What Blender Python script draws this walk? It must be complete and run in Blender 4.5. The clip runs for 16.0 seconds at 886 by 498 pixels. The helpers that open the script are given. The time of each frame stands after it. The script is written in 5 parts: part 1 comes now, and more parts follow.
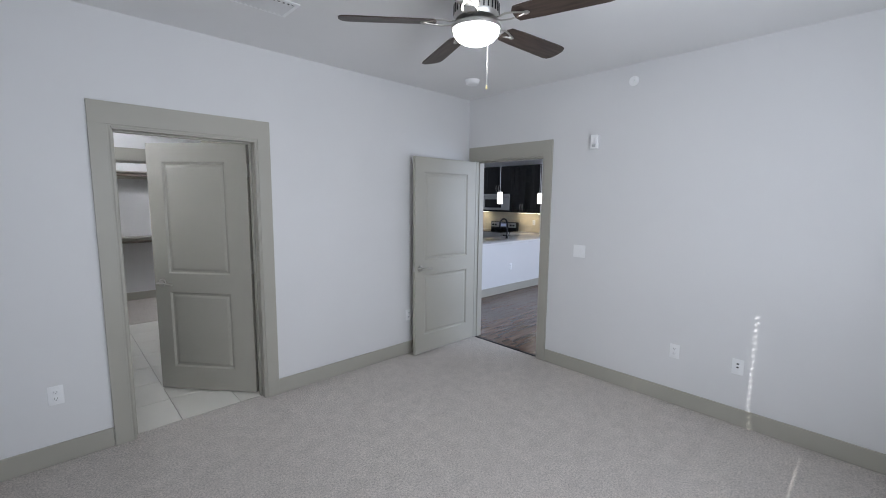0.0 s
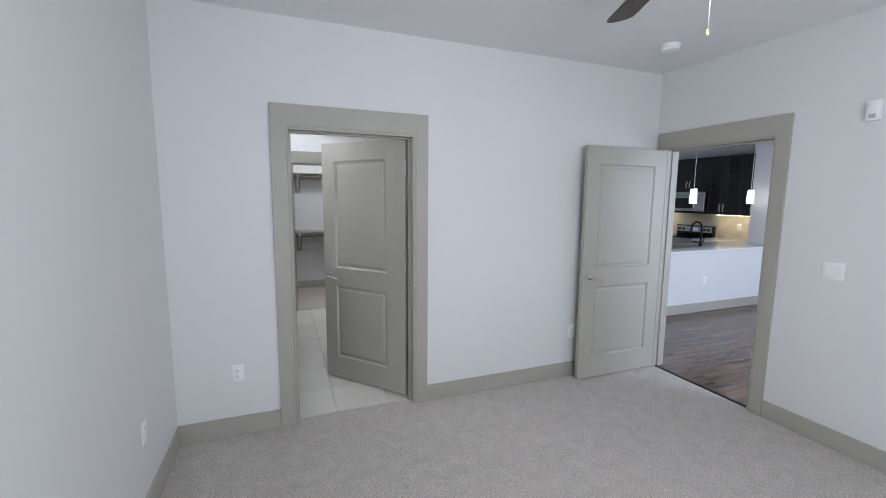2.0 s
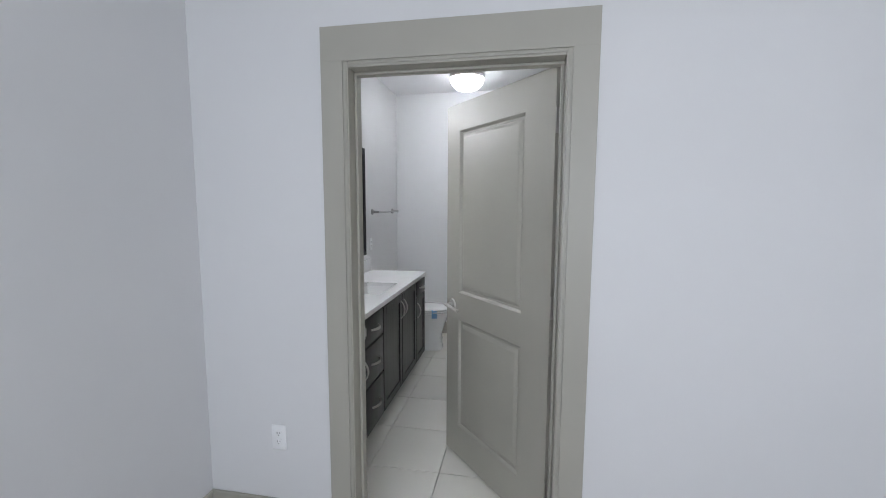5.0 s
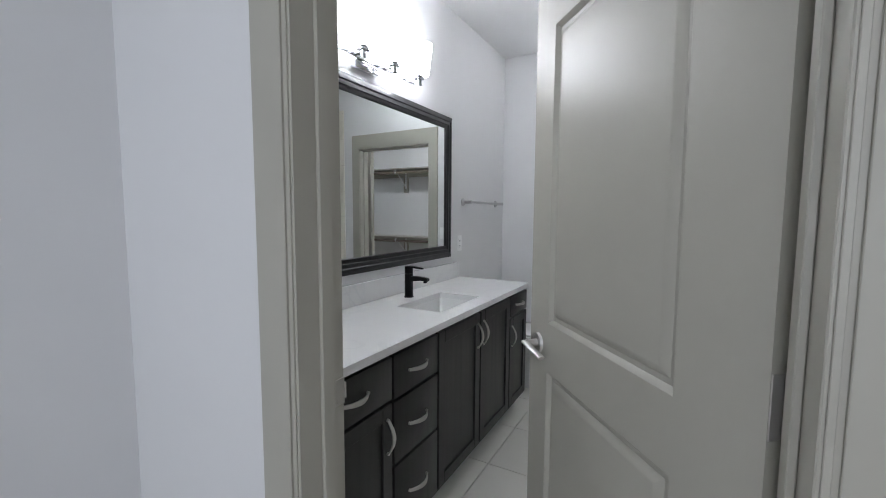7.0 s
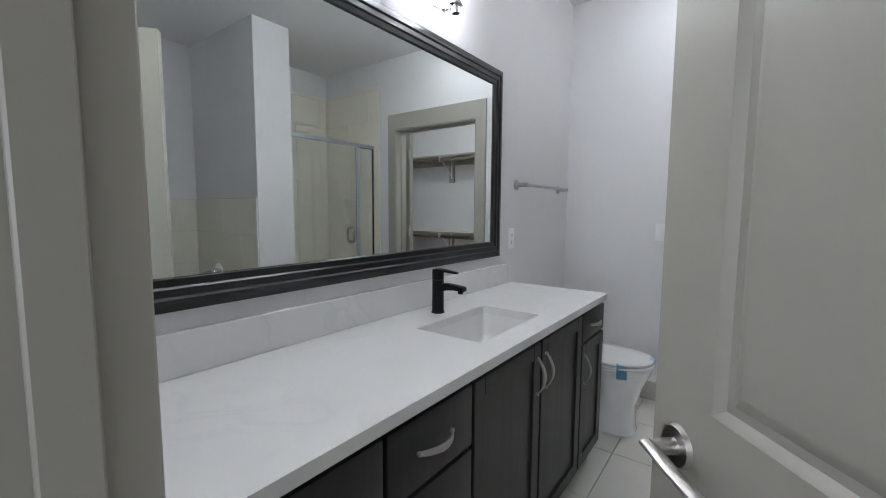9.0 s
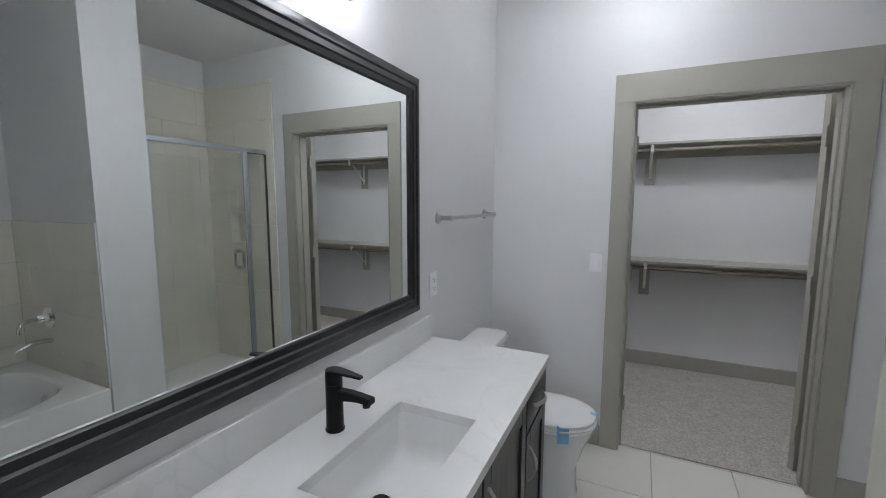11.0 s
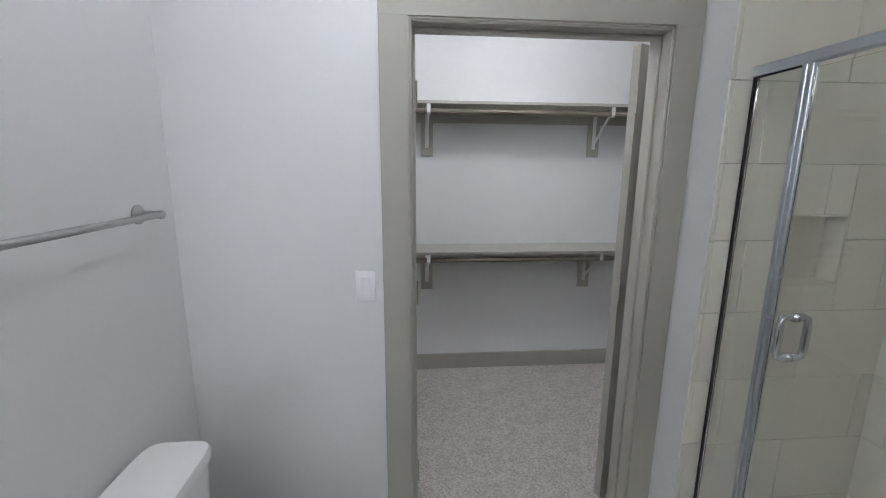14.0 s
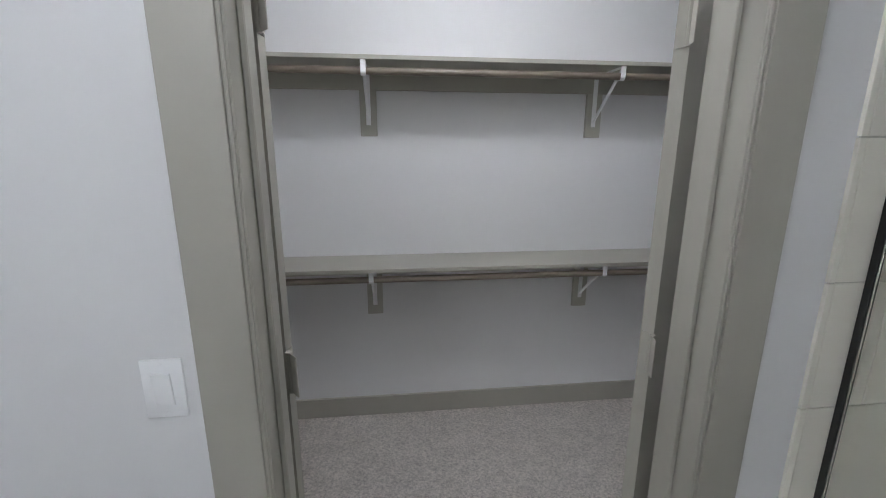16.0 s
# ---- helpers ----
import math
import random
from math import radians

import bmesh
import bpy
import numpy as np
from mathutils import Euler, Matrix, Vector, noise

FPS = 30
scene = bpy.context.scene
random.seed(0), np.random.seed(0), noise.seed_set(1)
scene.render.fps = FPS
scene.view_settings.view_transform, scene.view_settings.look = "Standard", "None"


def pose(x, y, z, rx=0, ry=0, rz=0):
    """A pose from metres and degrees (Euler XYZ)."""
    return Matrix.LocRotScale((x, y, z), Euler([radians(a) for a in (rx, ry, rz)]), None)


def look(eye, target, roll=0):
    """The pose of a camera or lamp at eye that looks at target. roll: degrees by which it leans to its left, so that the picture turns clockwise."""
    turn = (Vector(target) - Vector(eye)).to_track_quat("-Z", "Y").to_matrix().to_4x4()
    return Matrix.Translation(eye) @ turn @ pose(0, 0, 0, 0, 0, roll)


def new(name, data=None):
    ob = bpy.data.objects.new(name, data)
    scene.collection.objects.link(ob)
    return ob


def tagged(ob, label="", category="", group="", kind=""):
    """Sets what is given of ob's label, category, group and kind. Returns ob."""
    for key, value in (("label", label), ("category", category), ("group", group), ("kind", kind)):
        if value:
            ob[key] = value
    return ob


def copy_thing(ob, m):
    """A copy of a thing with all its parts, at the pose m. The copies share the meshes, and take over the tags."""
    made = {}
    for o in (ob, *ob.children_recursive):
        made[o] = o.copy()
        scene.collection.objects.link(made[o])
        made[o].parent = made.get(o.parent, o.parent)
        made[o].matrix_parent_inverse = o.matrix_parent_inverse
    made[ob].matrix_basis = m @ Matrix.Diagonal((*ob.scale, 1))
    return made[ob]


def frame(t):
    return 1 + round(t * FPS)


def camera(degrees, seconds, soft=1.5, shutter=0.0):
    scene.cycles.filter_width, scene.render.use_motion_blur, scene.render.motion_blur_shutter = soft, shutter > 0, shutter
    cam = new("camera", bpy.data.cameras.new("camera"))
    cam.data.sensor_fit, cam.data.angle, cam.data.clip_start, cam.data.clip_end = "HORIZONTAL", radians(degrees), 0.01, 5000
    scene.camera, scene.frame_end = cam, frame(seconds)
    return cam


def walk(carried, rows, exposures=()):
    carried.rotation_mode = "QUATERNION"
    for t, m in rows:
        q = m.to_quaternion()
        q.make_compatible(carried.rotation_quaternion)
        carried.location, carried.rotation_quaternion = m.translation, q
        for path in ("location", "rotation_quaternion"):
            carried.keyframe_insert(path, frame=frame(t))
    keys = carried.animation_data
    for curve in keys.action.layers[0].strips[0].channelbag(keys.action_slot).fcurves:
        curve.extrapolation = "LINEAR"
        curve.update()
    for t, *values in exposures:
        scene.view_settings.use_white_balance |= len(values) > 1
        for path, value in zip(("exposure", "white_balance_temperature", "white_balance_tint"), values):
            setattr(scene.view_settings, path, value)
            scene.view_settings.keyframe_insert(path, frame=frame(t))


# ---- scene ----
cam = camera(93.9, 16.0, soft=1.0)
PATH = [
    (0, (-0.768, -3.297, 1.63), (0.601, -1.859, 1.388), 0.6),
    (0.5, (-0.764, -3.286, 1.626), (0.459, -1.722, 1.381), 0.6),
    (1, (-0.706, -3.207, 1.622), (0.357, -1.531, 1.376), 0.6),
    (1.5, (-0.626, -3.08, 1.624), (0.267, -1.308, 1.376), 0.5),
    (2, (-0.514, -2.934, 1.609), (0.21, -1.086, 1.359), 0.5),
    (2.5, (-0.362, -2.779, 1.601), (0.182, -0.87, 1.353), 0.5),
    (3, (-0.219, -2.577, 1.587), (0.128, -0.622, 1.342), 0.4),
    (3.5, (-0.096, -2.349, 1.572), (0.067, -0.37, 1.336), 0.4),
    (4, (0.046, -2.113, 1.56), (0.036, -0.127, 1.329), 0.5),
    (4.2, (0.097, -2.019, 1.554), (0.014, -0.034, 1.326), 0.5),
    (6.3, (0.313, -0.932, 1.377), (-0.463, 0.903, 1.206), 0.2),
    (6.5, (0.3, -0.829, 1.372), (-0.54, 0.977, 1.197), 0.3),
    (7, (0.246, -0.596, 1.339), (-0.728, 1.142, 1.168), 0.3),
    (7.5, (0.17, -0.391, 1.294), (-0.926, 1.273, 1.123), 0.4),
    (8, (0.065, -0.207, 1.239), (-1.127, 1.39, 1.072), 0.5),
    (10.3, (-0.184, 0.247, 1.384), (-1.269, 1.913, 1.163), 0.2),
    (10.5, (-0.216, 0.299, 1.406), (-1.238, 2.004, 1.192), 0.0),
    (11, (-0.305, 0.456, 1.506), (-1.153, 2.253, 1.274), 0.1),
    (11.5, (-0.344, 0.633, 1.534), (-1.043, 2.496, 1.331), -0.0),
    (12, (-0.389, 0.831, 1.565), (-0.918, 2.748, 1.35), 0.0),
    (12.5, (-0.39, 1.007, 1.563), (-0.717, 2.965, 1.324), 0.2),
    (13, (-0.395, 1.198, 1.569), (-0.537, 3.171, 1.278), 0.2),
    (13.5, (-0.4, 1.385, 1.571), (-0.38, 3.355, 1.226), 0.4),
    (14, (-0.362, 1.573, 1.57), (-0.2, 3.528, 1.181), 0.4),
    (14.5, (-0.308, 1.776, 1.58), (-0.005, 3.708, 1.161), 0.4),
    (15, (-0.271, 1.996, 1.567), (0.139, 3.904, 1.13), 0.7),
    (15.5, (-0.189, 2.159, 1.572), (0.157, 4.077, 1.120), 0.3),
    (16, (-0.095, 2.324, 1.557), (0.12, 4.262, 1.109), 0.1),
]
walk(cam, [(t, look(eye, target, roll)) for t, eye, target, roll in PATH],
     [(0, 0.11), (1.5, 0.24), (3.5, 0.41), (6.5, 0.3), (8, 0.32), (10.5, 0.18), (11.5, 0.2), (13, 0.44), (14.5, 0.5), (16, 0.46)])

# ---- light ----
world = bpy.data.worlds.new("sky")
scene.world = world
world.use_nodes = True
wn = world.node_tree
sky = wn.nodes.new("ShaderNodeTexSky")
sky.sky_type, sky.sun_disc = "NISHITA", False
sky.sun_elevation, sky.sun_rotation = radians(31.6), radians(228)
wn.links.new(sky.outputs[0], wn.nodes["Background"].inputs[0])
wn.nodes["Background"].inputs[1].default_value = 0.1

AZ, EL = radians(42.0), radians(31.6)
sun = new("sun", bpy.data.lights.new("sun", "SUN"))
sun.data.energy, sun.data.angle, sun.data.color = 5.0, radians(0.4), (1.0, 0.98, 0.95)
ray = Vector((math.cos(AZ) * math.cos(EL), math.sin(AZ) * math.cos(EL), -math.sin(EL)))
sun.matrix_world = look((-6, -12, 9), Vector((-6, -12, 9)) + ray)


def area(name, m, w, h, watts, colour):
    d = bpy.data.lights.new(name, "AREA")
    d.shape, d.size, d.size_y, d.energy, d.color = "RECTANGLE", w, h, watts, colour
    ob = new(name, d)
    ob.matrix_world = m
    return ob


DAY = (0.81, 0.88, 1.0)
area("bedroom_window_light", look((0.5, -4.08, 1.6), (0.5, 0, 2.3)), 1.7, 1.2, 52, DAY)
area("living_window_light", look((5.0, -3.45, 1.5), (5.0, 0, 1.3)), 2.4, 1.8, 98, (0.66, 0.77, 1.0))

# ---- materials ----


def material(name, colour, rough=0.6, metal=0.0, vary=0.06, scale=8.0, fine=220.0, bump=0.1, depth=0.001, tint=None, coat=0.0, spread=0.0):
    m = bpy.data.materials.new(name)
    m.use_nodes = True
    t = m.node_tree
    b = t.nodes["Principled BSDF"]
    b.inputs["Roughness"].default_value, b.inputs["Metallic"].default_value = rough, metal
    b.inputs["Coat Weight"].default_value = coat
    pos = t.nodes.new("ShaderNodeTexCoord").outputs["Object"]
    big = t.nodes.new("ShaderNodeTexNoise")
    big.inputs["Scale"].default_value, big.inputs["Detail"].default_value = scale, 4
    small = t.nodes.new("ShaderNodeTexNoise")
    small.inputs["Scale"].default_value, small.inputs["Detail"].default_value = fine, 3
    t.links.new(pos, big.inputs["Vector"])
    t.links.new(pos, small.inputs["Vector"])
    mix = t.nodes.new("ShaderNodeMix")
    mix.data_type = "RGBA"
    c2 = tint or tuple(c * (1 - vary * 2) for c in colour)
    mix.inputs["A"].default_value, mix.inputs["B"].default_value = (*colour, 1), (*c2, 1)
    ramp = t.nodes.new("ShaderNodeMapRange")
    ramp.inputs["From Min"].default_value, ramp.inputs["From Max"].default_value = 0.35, 0.7
    t.links.new(big.outputs["Fac"], ramp.inputs["Value"])
    t.links.new(ramp.outputs["Result"], mix.inputs["Factor"])
    last = mix.outputs["Result"]
    if spread:
        info = t.nodes.new("ShaderNodeObjectInfo")
        hsv = t.nodes.new("ShaderNodeHueSaturation")
        r2 = t.nodes.new("ShaderNodeMapRange")
        r2.inputs["To Min"].default_value, r2.inputs["To Max"].default_value = 1 - spread, 1 + spread
        t.links.new(info.outputs["Random"], r2.inputs["Value"])
        t.links.new(r2.outputs["Result"], hsv.inputs["Value"])
        t.links.new(last, hsv.inputs["Color"])
        last = hsv.outputs["Color"]
    t.links.new(last, b.inputs["Base Color"])
    rr = t.nodes.new("ShaderNodeMapRange")
    rr.inputs["To Min"].default_value, rr.inputs["To Max"].default_value = max(rough - 0.06, 0.02), min(rough + 0.06, 1)
    t.links.new(big.outputs["Fac"], rr.inputs["Value"])
    t.links.new(rr.outputs["Result"], b.inputs["Roughness"])
    if bump:
        bp = t.nodes.new("ShaderNodeBump")
        bp.inputs["Strength"].default_value, bp.inputs["Distance"].default_value = bump, depth
        t.links.new(small.outputs["Fac"], bp.inputs["Height"])
        t.links.new(bp.outputs["Normal"], b.inputs["Normal"])
    return m


def glow(name, colour, strength):
    m = bpy.data.materials.new(name)
    m.use_nodes = True
    b = m.node_tree.nodes["Principled BSDF"]
    b.inputs["Base Color"].default_value = (0.9, 0.9, 0.9, 1)
    b.inputs["Emission Color"].default_value, b.inputs["Emission Strength"].default_value = (*colour, 1), strength
    b.inputs["Roughness"].default_value = 0.3
    return m


def carpet_material(name, light, dark):
    """Cut pile: speckled tufts under broad soft shading marks."""
    m = bpy.data.materials.new(name)
    m.use_nodes = True
    t = m.node_tree
    b = t.nodes["Principled BSDF"]
    b.inputs["Roughness"].default_value = 0.95
    b.inputs["Specular IOR Level"].default_value = 0.1
    b.inputs["Sheen Weight"].default_value = 0.15
    pos = t.nodes.new("ShaderNodeTexCoord").outputs["Object"]
    tuft = t.nodes.new("ShaderNodeTexNoise")
    tuft.inputs["Scale"].default_value, tuft.inputs["Detail"].default_value, tuft.inputs["Roughness"].default_value = 88, 5, 0.84
    clump = t.nodes.new("ShaderNodeTexNoise")
    clump.inputs["Scale"].default_value, clump.inputs["Detail"].default_value = 11, 9
    for n in (tuft, clump):
        t.links.new(pos, n.inputs["Vector"])
    ramp = t.nodes.new("ShaderNodeValToRGB")
    ramp.color_ramp.elements[0].position, ramp.color_ramp.elements[0].color = 0.36, (*dark, 1)
    ramp.color_ramp.elements[1].position, ramp.color_ramp.elements[1].color = 0.59, (*light, 1)
    t.links.new(tuft.outputs["Fac"], ramp.inputs["Fac"])
    hsv = t.nodes.new("ShaderNodeHueSaturation")
    r = t.nodes.new("ShaderNodeMapRange")
    r.inputs["From Min"].default_value, r.inputs["From Max"].default_value = 0.3, 0.7
    r.inputs["To Min"].default_value, r.inputs["To Max"].default_value = 0.92, 1.07
    t.links.new(clump.outputs["Fac"], r.inputs["Value"])
    t.links.new(r.outputs["Result"], hsv.inputs["Value"])
    t.links.new(ramp.outputs["Color"], hsv.inputs["Color"])
    t.links.new(hsv.outputs["Color"], b.inputs["Base Color"])
    bp = t.nodes.new("ShaderNodeBump")
    bp.inputs["Strength"].default_value, bp.inputs["Distance"].default_value = 0.9, 0.012
    t.links.new(tuft.outputs["Fac"], bp.inputs["Height"])
    t.links.new(bp.outputs["Normal"], b.inputs["Normal"])
    return m


def wood_material(name, light, dark, rough, axis=0, stretch=14.0, scale=3.0, spread=0.0, coat=0.0):
    """Grain drawn out along one axis."""
    m = material(name, light, rough, 0, tint=dark, scale=scale, fine=60, bump=0.08, depth=0.001, spread=spread, coat=coat)
    t = m.node_tree
    mp = t.nodes.new("ShaderNodeMapping")
    s = [stretch] * 3
    s[axis] = 1.0
    mp.inputs["Scale"].default_value = s
    src = [n for n in t.nodes if n.type == "TEX_COORD"][0]
    t.links.new(src.outputs["Object"], mp.inputs["Vector"])
    for n in t.nodes:
        if n.type == "TEX_NOISE":
            t.links.new(mp.outputs["Vector"], n.inputs["Vector"])
            n.inputs["Detail"].default_value = 7
    return m


def glass_material(name, tint):
    m = bpy.data.materials.new(name)
    m.use_nodes = True
    b = m.node_tree.nodes["Principled BSDF"]
    b.inputs["Base Color"].default_value = (*tint, 1)
    b.inputs["Transmission Weight"].default_value, b.inputs["Roughness"].default_value, b.inputs["IOR"].default_value = 1, 0.0, 1.45
    return m


def quartz_material(name, colour, vein):
    """Pale polished stone with faint wandering grey veins."""
    m = material(name, colour, 0.2, vary=0.02, scale=6, fine=300, bump=0.0, coat=0.1)
    t = m.node_tree
    b = t.nodes["Principled BSDF"]
    pos = [n for n in t.nodes if n.type == "TEX_COORD"][0].outputs["Object"]
    warp = t.nodes.new("ShaderNodeTexNoise")
    warp.inputs["Scale"].default_value, warp.inputs["Detail"].default_value, warp.inputs["Distortion"].default_value = 2.3, 6, 1.4
    gate = t.nodes.new("ShaderNodeTexNoise")
    gate.inputs["Scale"].default_value = 1.7
    for n in (warp, gate):
        t.links.new(pos, n.inputs["Vector"])
    away = t.nodes.new("ShaderNodeMath")
    away.operation = "SUBTRACT"
    away.inputs[1].default_value = 0.5
    t.links.new(warp.outputs["Fac"], away.inputs[0])
    size = t.nodes.new("ShaderNodeMath")
    size.operation = "ABSOLUTE"
    t.links.new(away.outputs[0], size.inputs[0])
    line = t.nodes.new("ShaderNodeMapRange")
    line.inputs["From Min"].default_value, line.inputs["From Max"].default_value = 0.0, 0.022
    line.inputs["To Min"].default_value, line.inputs["To Max"].default_value = 0.4, 0.0
    t.links.new(size.outputs[0], line.inputs["Value"])
    keep = t.nodes.new("ShaderNodeMapRange")
    keep.inputs["From Min"].default_value, keep.inputs["From Max"].default_value = 0.46, 0.62
    t.links.new(gate.outputs["Fac"], keep.inputs["Value"])
    amount = t.nodes.new("ShaderNodeMath")
    amount.operation = "MULTIPLY"
    t.links.new(line.outputs["Result"], amount.inputs[0])
    t.links.new(keep.outputs["Result"], amount.inputs[1])
    mix = t.nodes.new("ShaderNodeMix")
    mix.data_type = "RGBA"
    mix.inputs["B"].default_value = (*vein, 1)
    t.links.new(b.inputs["Base Color"].links[0].from_socket, mix.inputs["A"])
    t.links.new(amount.outputs[0], mix.inputs["Factor"])
    t.links.new(mix.outputs["Result"], b.inputs["Base Color"])
    return m


WALL = material("wall_paint", (0.74, 0.74, 0.743), 0.55, vary=0.012, scale=1.5, fine=160, bump=0.12, depth=0.0012)
CEIL = material("ceiling_paint", (0.80, 0.80, 0.80), 0.8, vary=0.012, scale=1.5, fine=120, bump=0.15, depth=0.0015)
TRIM = material("greige_trim_paint", (0.41, 0.395, 0.342), 0.42, vary=0.02, scale=3, fine=40, bump=0.04, depth=0.0008)
CARPET = carpet_material("beige_carpet", (0.77, 0.71, 0.655), (0.38, 0.345, 0.32))
TILE_FLOOR = material("cream_floor_tile", (0.74, 0.72, 0.66), 0.3, vary=0.015, scale=1.5, fine=60, bump=0.02, spread=0.03)
GROUT = material("grout", (0.42, 0.40, 0.36), 0.9, vary=0.1, scale=20)
WALL_TILE = material("beige_wall_tile", (0.78, 0.755, 0.665), 0.3, vary=0.012, scale=1.2, fine=60, bump=0.02, spread=0.035)
GROUT_W = material("wall_grout", (0.60, 0.58, 0.51), 0.9, vary=0.1, scale=20)
QUARTZ = quartz_material("white_quartz", (0.80, 0.80, 0.79), (0.66, 0.67, 0.675))
PORCELAIN = material("porcelain", (0.83, 0.83, 0.82), 0.08, vary=0.005, scale=2, bump=0, coat=0.4)
PLASTIC = material("white_plastic", (0.90, 0.905, 0.91), 0.3, vary=0.01, scale=5, bump=0.02)
DARKPL = material("dark_slot", (0.03, 0.03, 0.03), 0.5, vary=0.05, bump=0)
ESPRESSO = wood_material("espresso_cabinet", (0.013, 0.0125, 0.0115), (0.008, 0.0075, 0.007), 0.36, axis=2, stretch=18, scale=2.0)
BLACKFRAME = material("black_frame_lacquer", (0.010, 0.010, 0.011), 0.36, vary=0.1, scale=12, fine=90, bump=0.06)
BLACKMETAL = material("matte_black_metal", (0.012, 0.012, 0.014), 0.38, 0.6, vary=0.05, scale=6, bump=0.02)
NICKEL = material("satin_nickel", (0.58, 0.565, 0.54), 0.36, 1.0, vary=0.03, scale=10, fine=300, bump=0.03)
CHROME = material("chrome", (0.80, 0.81, 0.83), 0.08, 1.0, vary=0.02, scale=10, bump=0)
ALUMIN = material("bright_aluminium", (0.58, 0.62, 0.68), 0.36, 1.0, vary=0.03, scale=10, bump=0.02)
SATIN = material("satin_pull_metal", (0.74, 0.76, 0.79), 0.2, 1.0, vary=0.03, scale=10, bump=0.02)
STEEL = material("stainless_steel", (0.50, 0.50, 0.50), 0.3, 1.0, vary=0.04, scale=5, fine=200, bump=0.03)
FAN_WOOD = wood_material("fan_blade_wood", (0.075, 0.05, 0.038), (0.03, 0.02, 0.016), 0.45, axis=0, stretch=10, scale=5)
ROD_WOOD = wood_material("closet_rod_wood", (0.21, 0.17, 0.135), (0.12, 0.095, 0.075), 0.4, axis=0, stretch=10, scale=5)
PLANK = wood_material("dark_plank", (0.18, 0.115, 0.082), (0.085, 0.05, 0.034), 0.24, axis=0, stretch=12, scale=1.6, spread=0.2, coat=0.1)
BACKSPLASH = material("cream_backsplash", (0.70, 0.63, 0.50), 0.25, vary=0.05, scale=6, spread=0.05)
TAPE = material("blue_tape", (0.28, 0.56, 0.82), 0.7, vary=0.06, scale=30)
BLACKGLASS = material("black_glass", (0.012, 0.012, 0.013), 0.06, vary=0.02, bump=0)
RUBBER = material("black_seal", (0.012, 0.012, 0.012), 0.6, vary=0.02, bump=0)
GLASS = glass_material("clear_glass", (0.985, 0.995, 0.99))
CABGLASS = glass_material("cabinet_glass", (0.5, 0.52, 0.52))
seeds = CABGLASS.node_tree.nodes.new("ShaderNodeTexNoise")
seeds.inputs["Scale"].default_value, seeds.inputs["Detail"].default_value = 38, 3
ripple = CABGLASS.node_tree.nodes.new("ShaderNodeBump")
ripple.inputs["Strength"].default_value, ripple.inputs["Distance"].default_value = 0.7, 0.006
CABGLASS.node_tree.links.new(CABGLASS.node_tree.nodes.new("ShaderNodeTexCoord").outputs["Object"], seeds.inputs["Vector"])
CABGLASS.node_tree.links.new(seeds.outputs["Fac"], ripple.inputs["Height"])
CABGLASS.node_tree.links.new(ripple.outputs["Normal"], CABGLASS.node_tree.nodes["Principled BSDF"].inputs["Normal"])
BULB = glow("lit_frosted_shade", (0.945, 0.975, 1.06), 11.5)
FANBULB = glow("lit_fan_bowl", (0.975, 0.98, 1.0), 34.0)
PENDBULB = glow("lit_pendant_shade", (1.0, 0.97, 0.95), 4.0)
STRIP = glow("warm_cabinet_light", (1.0, 0.86, 0.62), 14.0)
DOME = glow("lit_ceiling_dome", (0.94, 0.975, 1.06), 15.0)
CLOSETLAMP = glow("lit_closet_dome", (0.945, 0.975, 1.06), 33.0)
BULBIN = glow("lit_bulb", (0.97, 0.99, 1.0), 30.0)
MIRROR = bpy.data.materials.new("mirror_silver")
MIRROR.use_nodes = True
mb = MIRROR.node_tree.nodes["Principled BSDF"]
mb.inputs["Base Color"].default_value = (0.90, 0.93, 0.912, 1)
mb.inputs["Metallic"].default_value, mb.inputs["Roughness"].default_value = 1, 0.0

# ---- building tools ----


def box(bm, x0, x1, y0, y1, z0, z1, bevel=0.0, seg=2):
    m = Matrix.Translation(((x0 + x1) / 2, (y0 + y1) / 2, (z0 + z1) / 2)) @ Matrix.Diagonal((x1 - x0, y1 - y0, z1 - z0, 1))
    r = bmesh.ops.create_cube(bm, size=1, matrix=m)
    if bevel:
        es = list({e for v in r["verts"] for e in v.link_edges})
        bmesh.ops.bevel(bm, geom=es, offset=bevel, segments=seg, profile=0.5, affect="EDGES")
    return bm


def cyl(bm, a, b, r, r2=None, seg=20):
    a, b = Vector(a), Vector(b)
    d = b - a
    m = Matrix.Translation((a + b) / 2) @ d.to_track_quat("Z", "Y").to_matrix().to_4x4()
    bmesh.ops.create_cone(bm, cap_ends=True, segments=seg, radius1=r, radius2=r if r2 is None else r2, depth=d.length, matrix=m)
    return bm


def tube(bm, pts, r, seg=12, flat=1.0):
    """A round bar along a line of points; flat squashes it across."""
    pts = [Vector(p) for p in pts]
    rings = []
    side = None
    for i, p in enumerate(pts):
        d = (pts[min(i + 1, len(pts) - 1)] - pts[max(i - 1, 0)]).normalized()
        if side is None:
            side = d.cross(Vector((0, 0, 1)))
            if side.length < 0.1:
                side = d.cross(Vector((1, 0, 0)))
        side = (side - d * side.dot(d)).normalized()
        up = d.cross(side)
        rings.append([bm.verts.new(p + side * math.cos(2 * math.pi * k / seg) * r + up * math.sin(2 * math.pi * k / seg) * r * flat) for k in range(seg)])
    skin(bm, rings)
    return bm


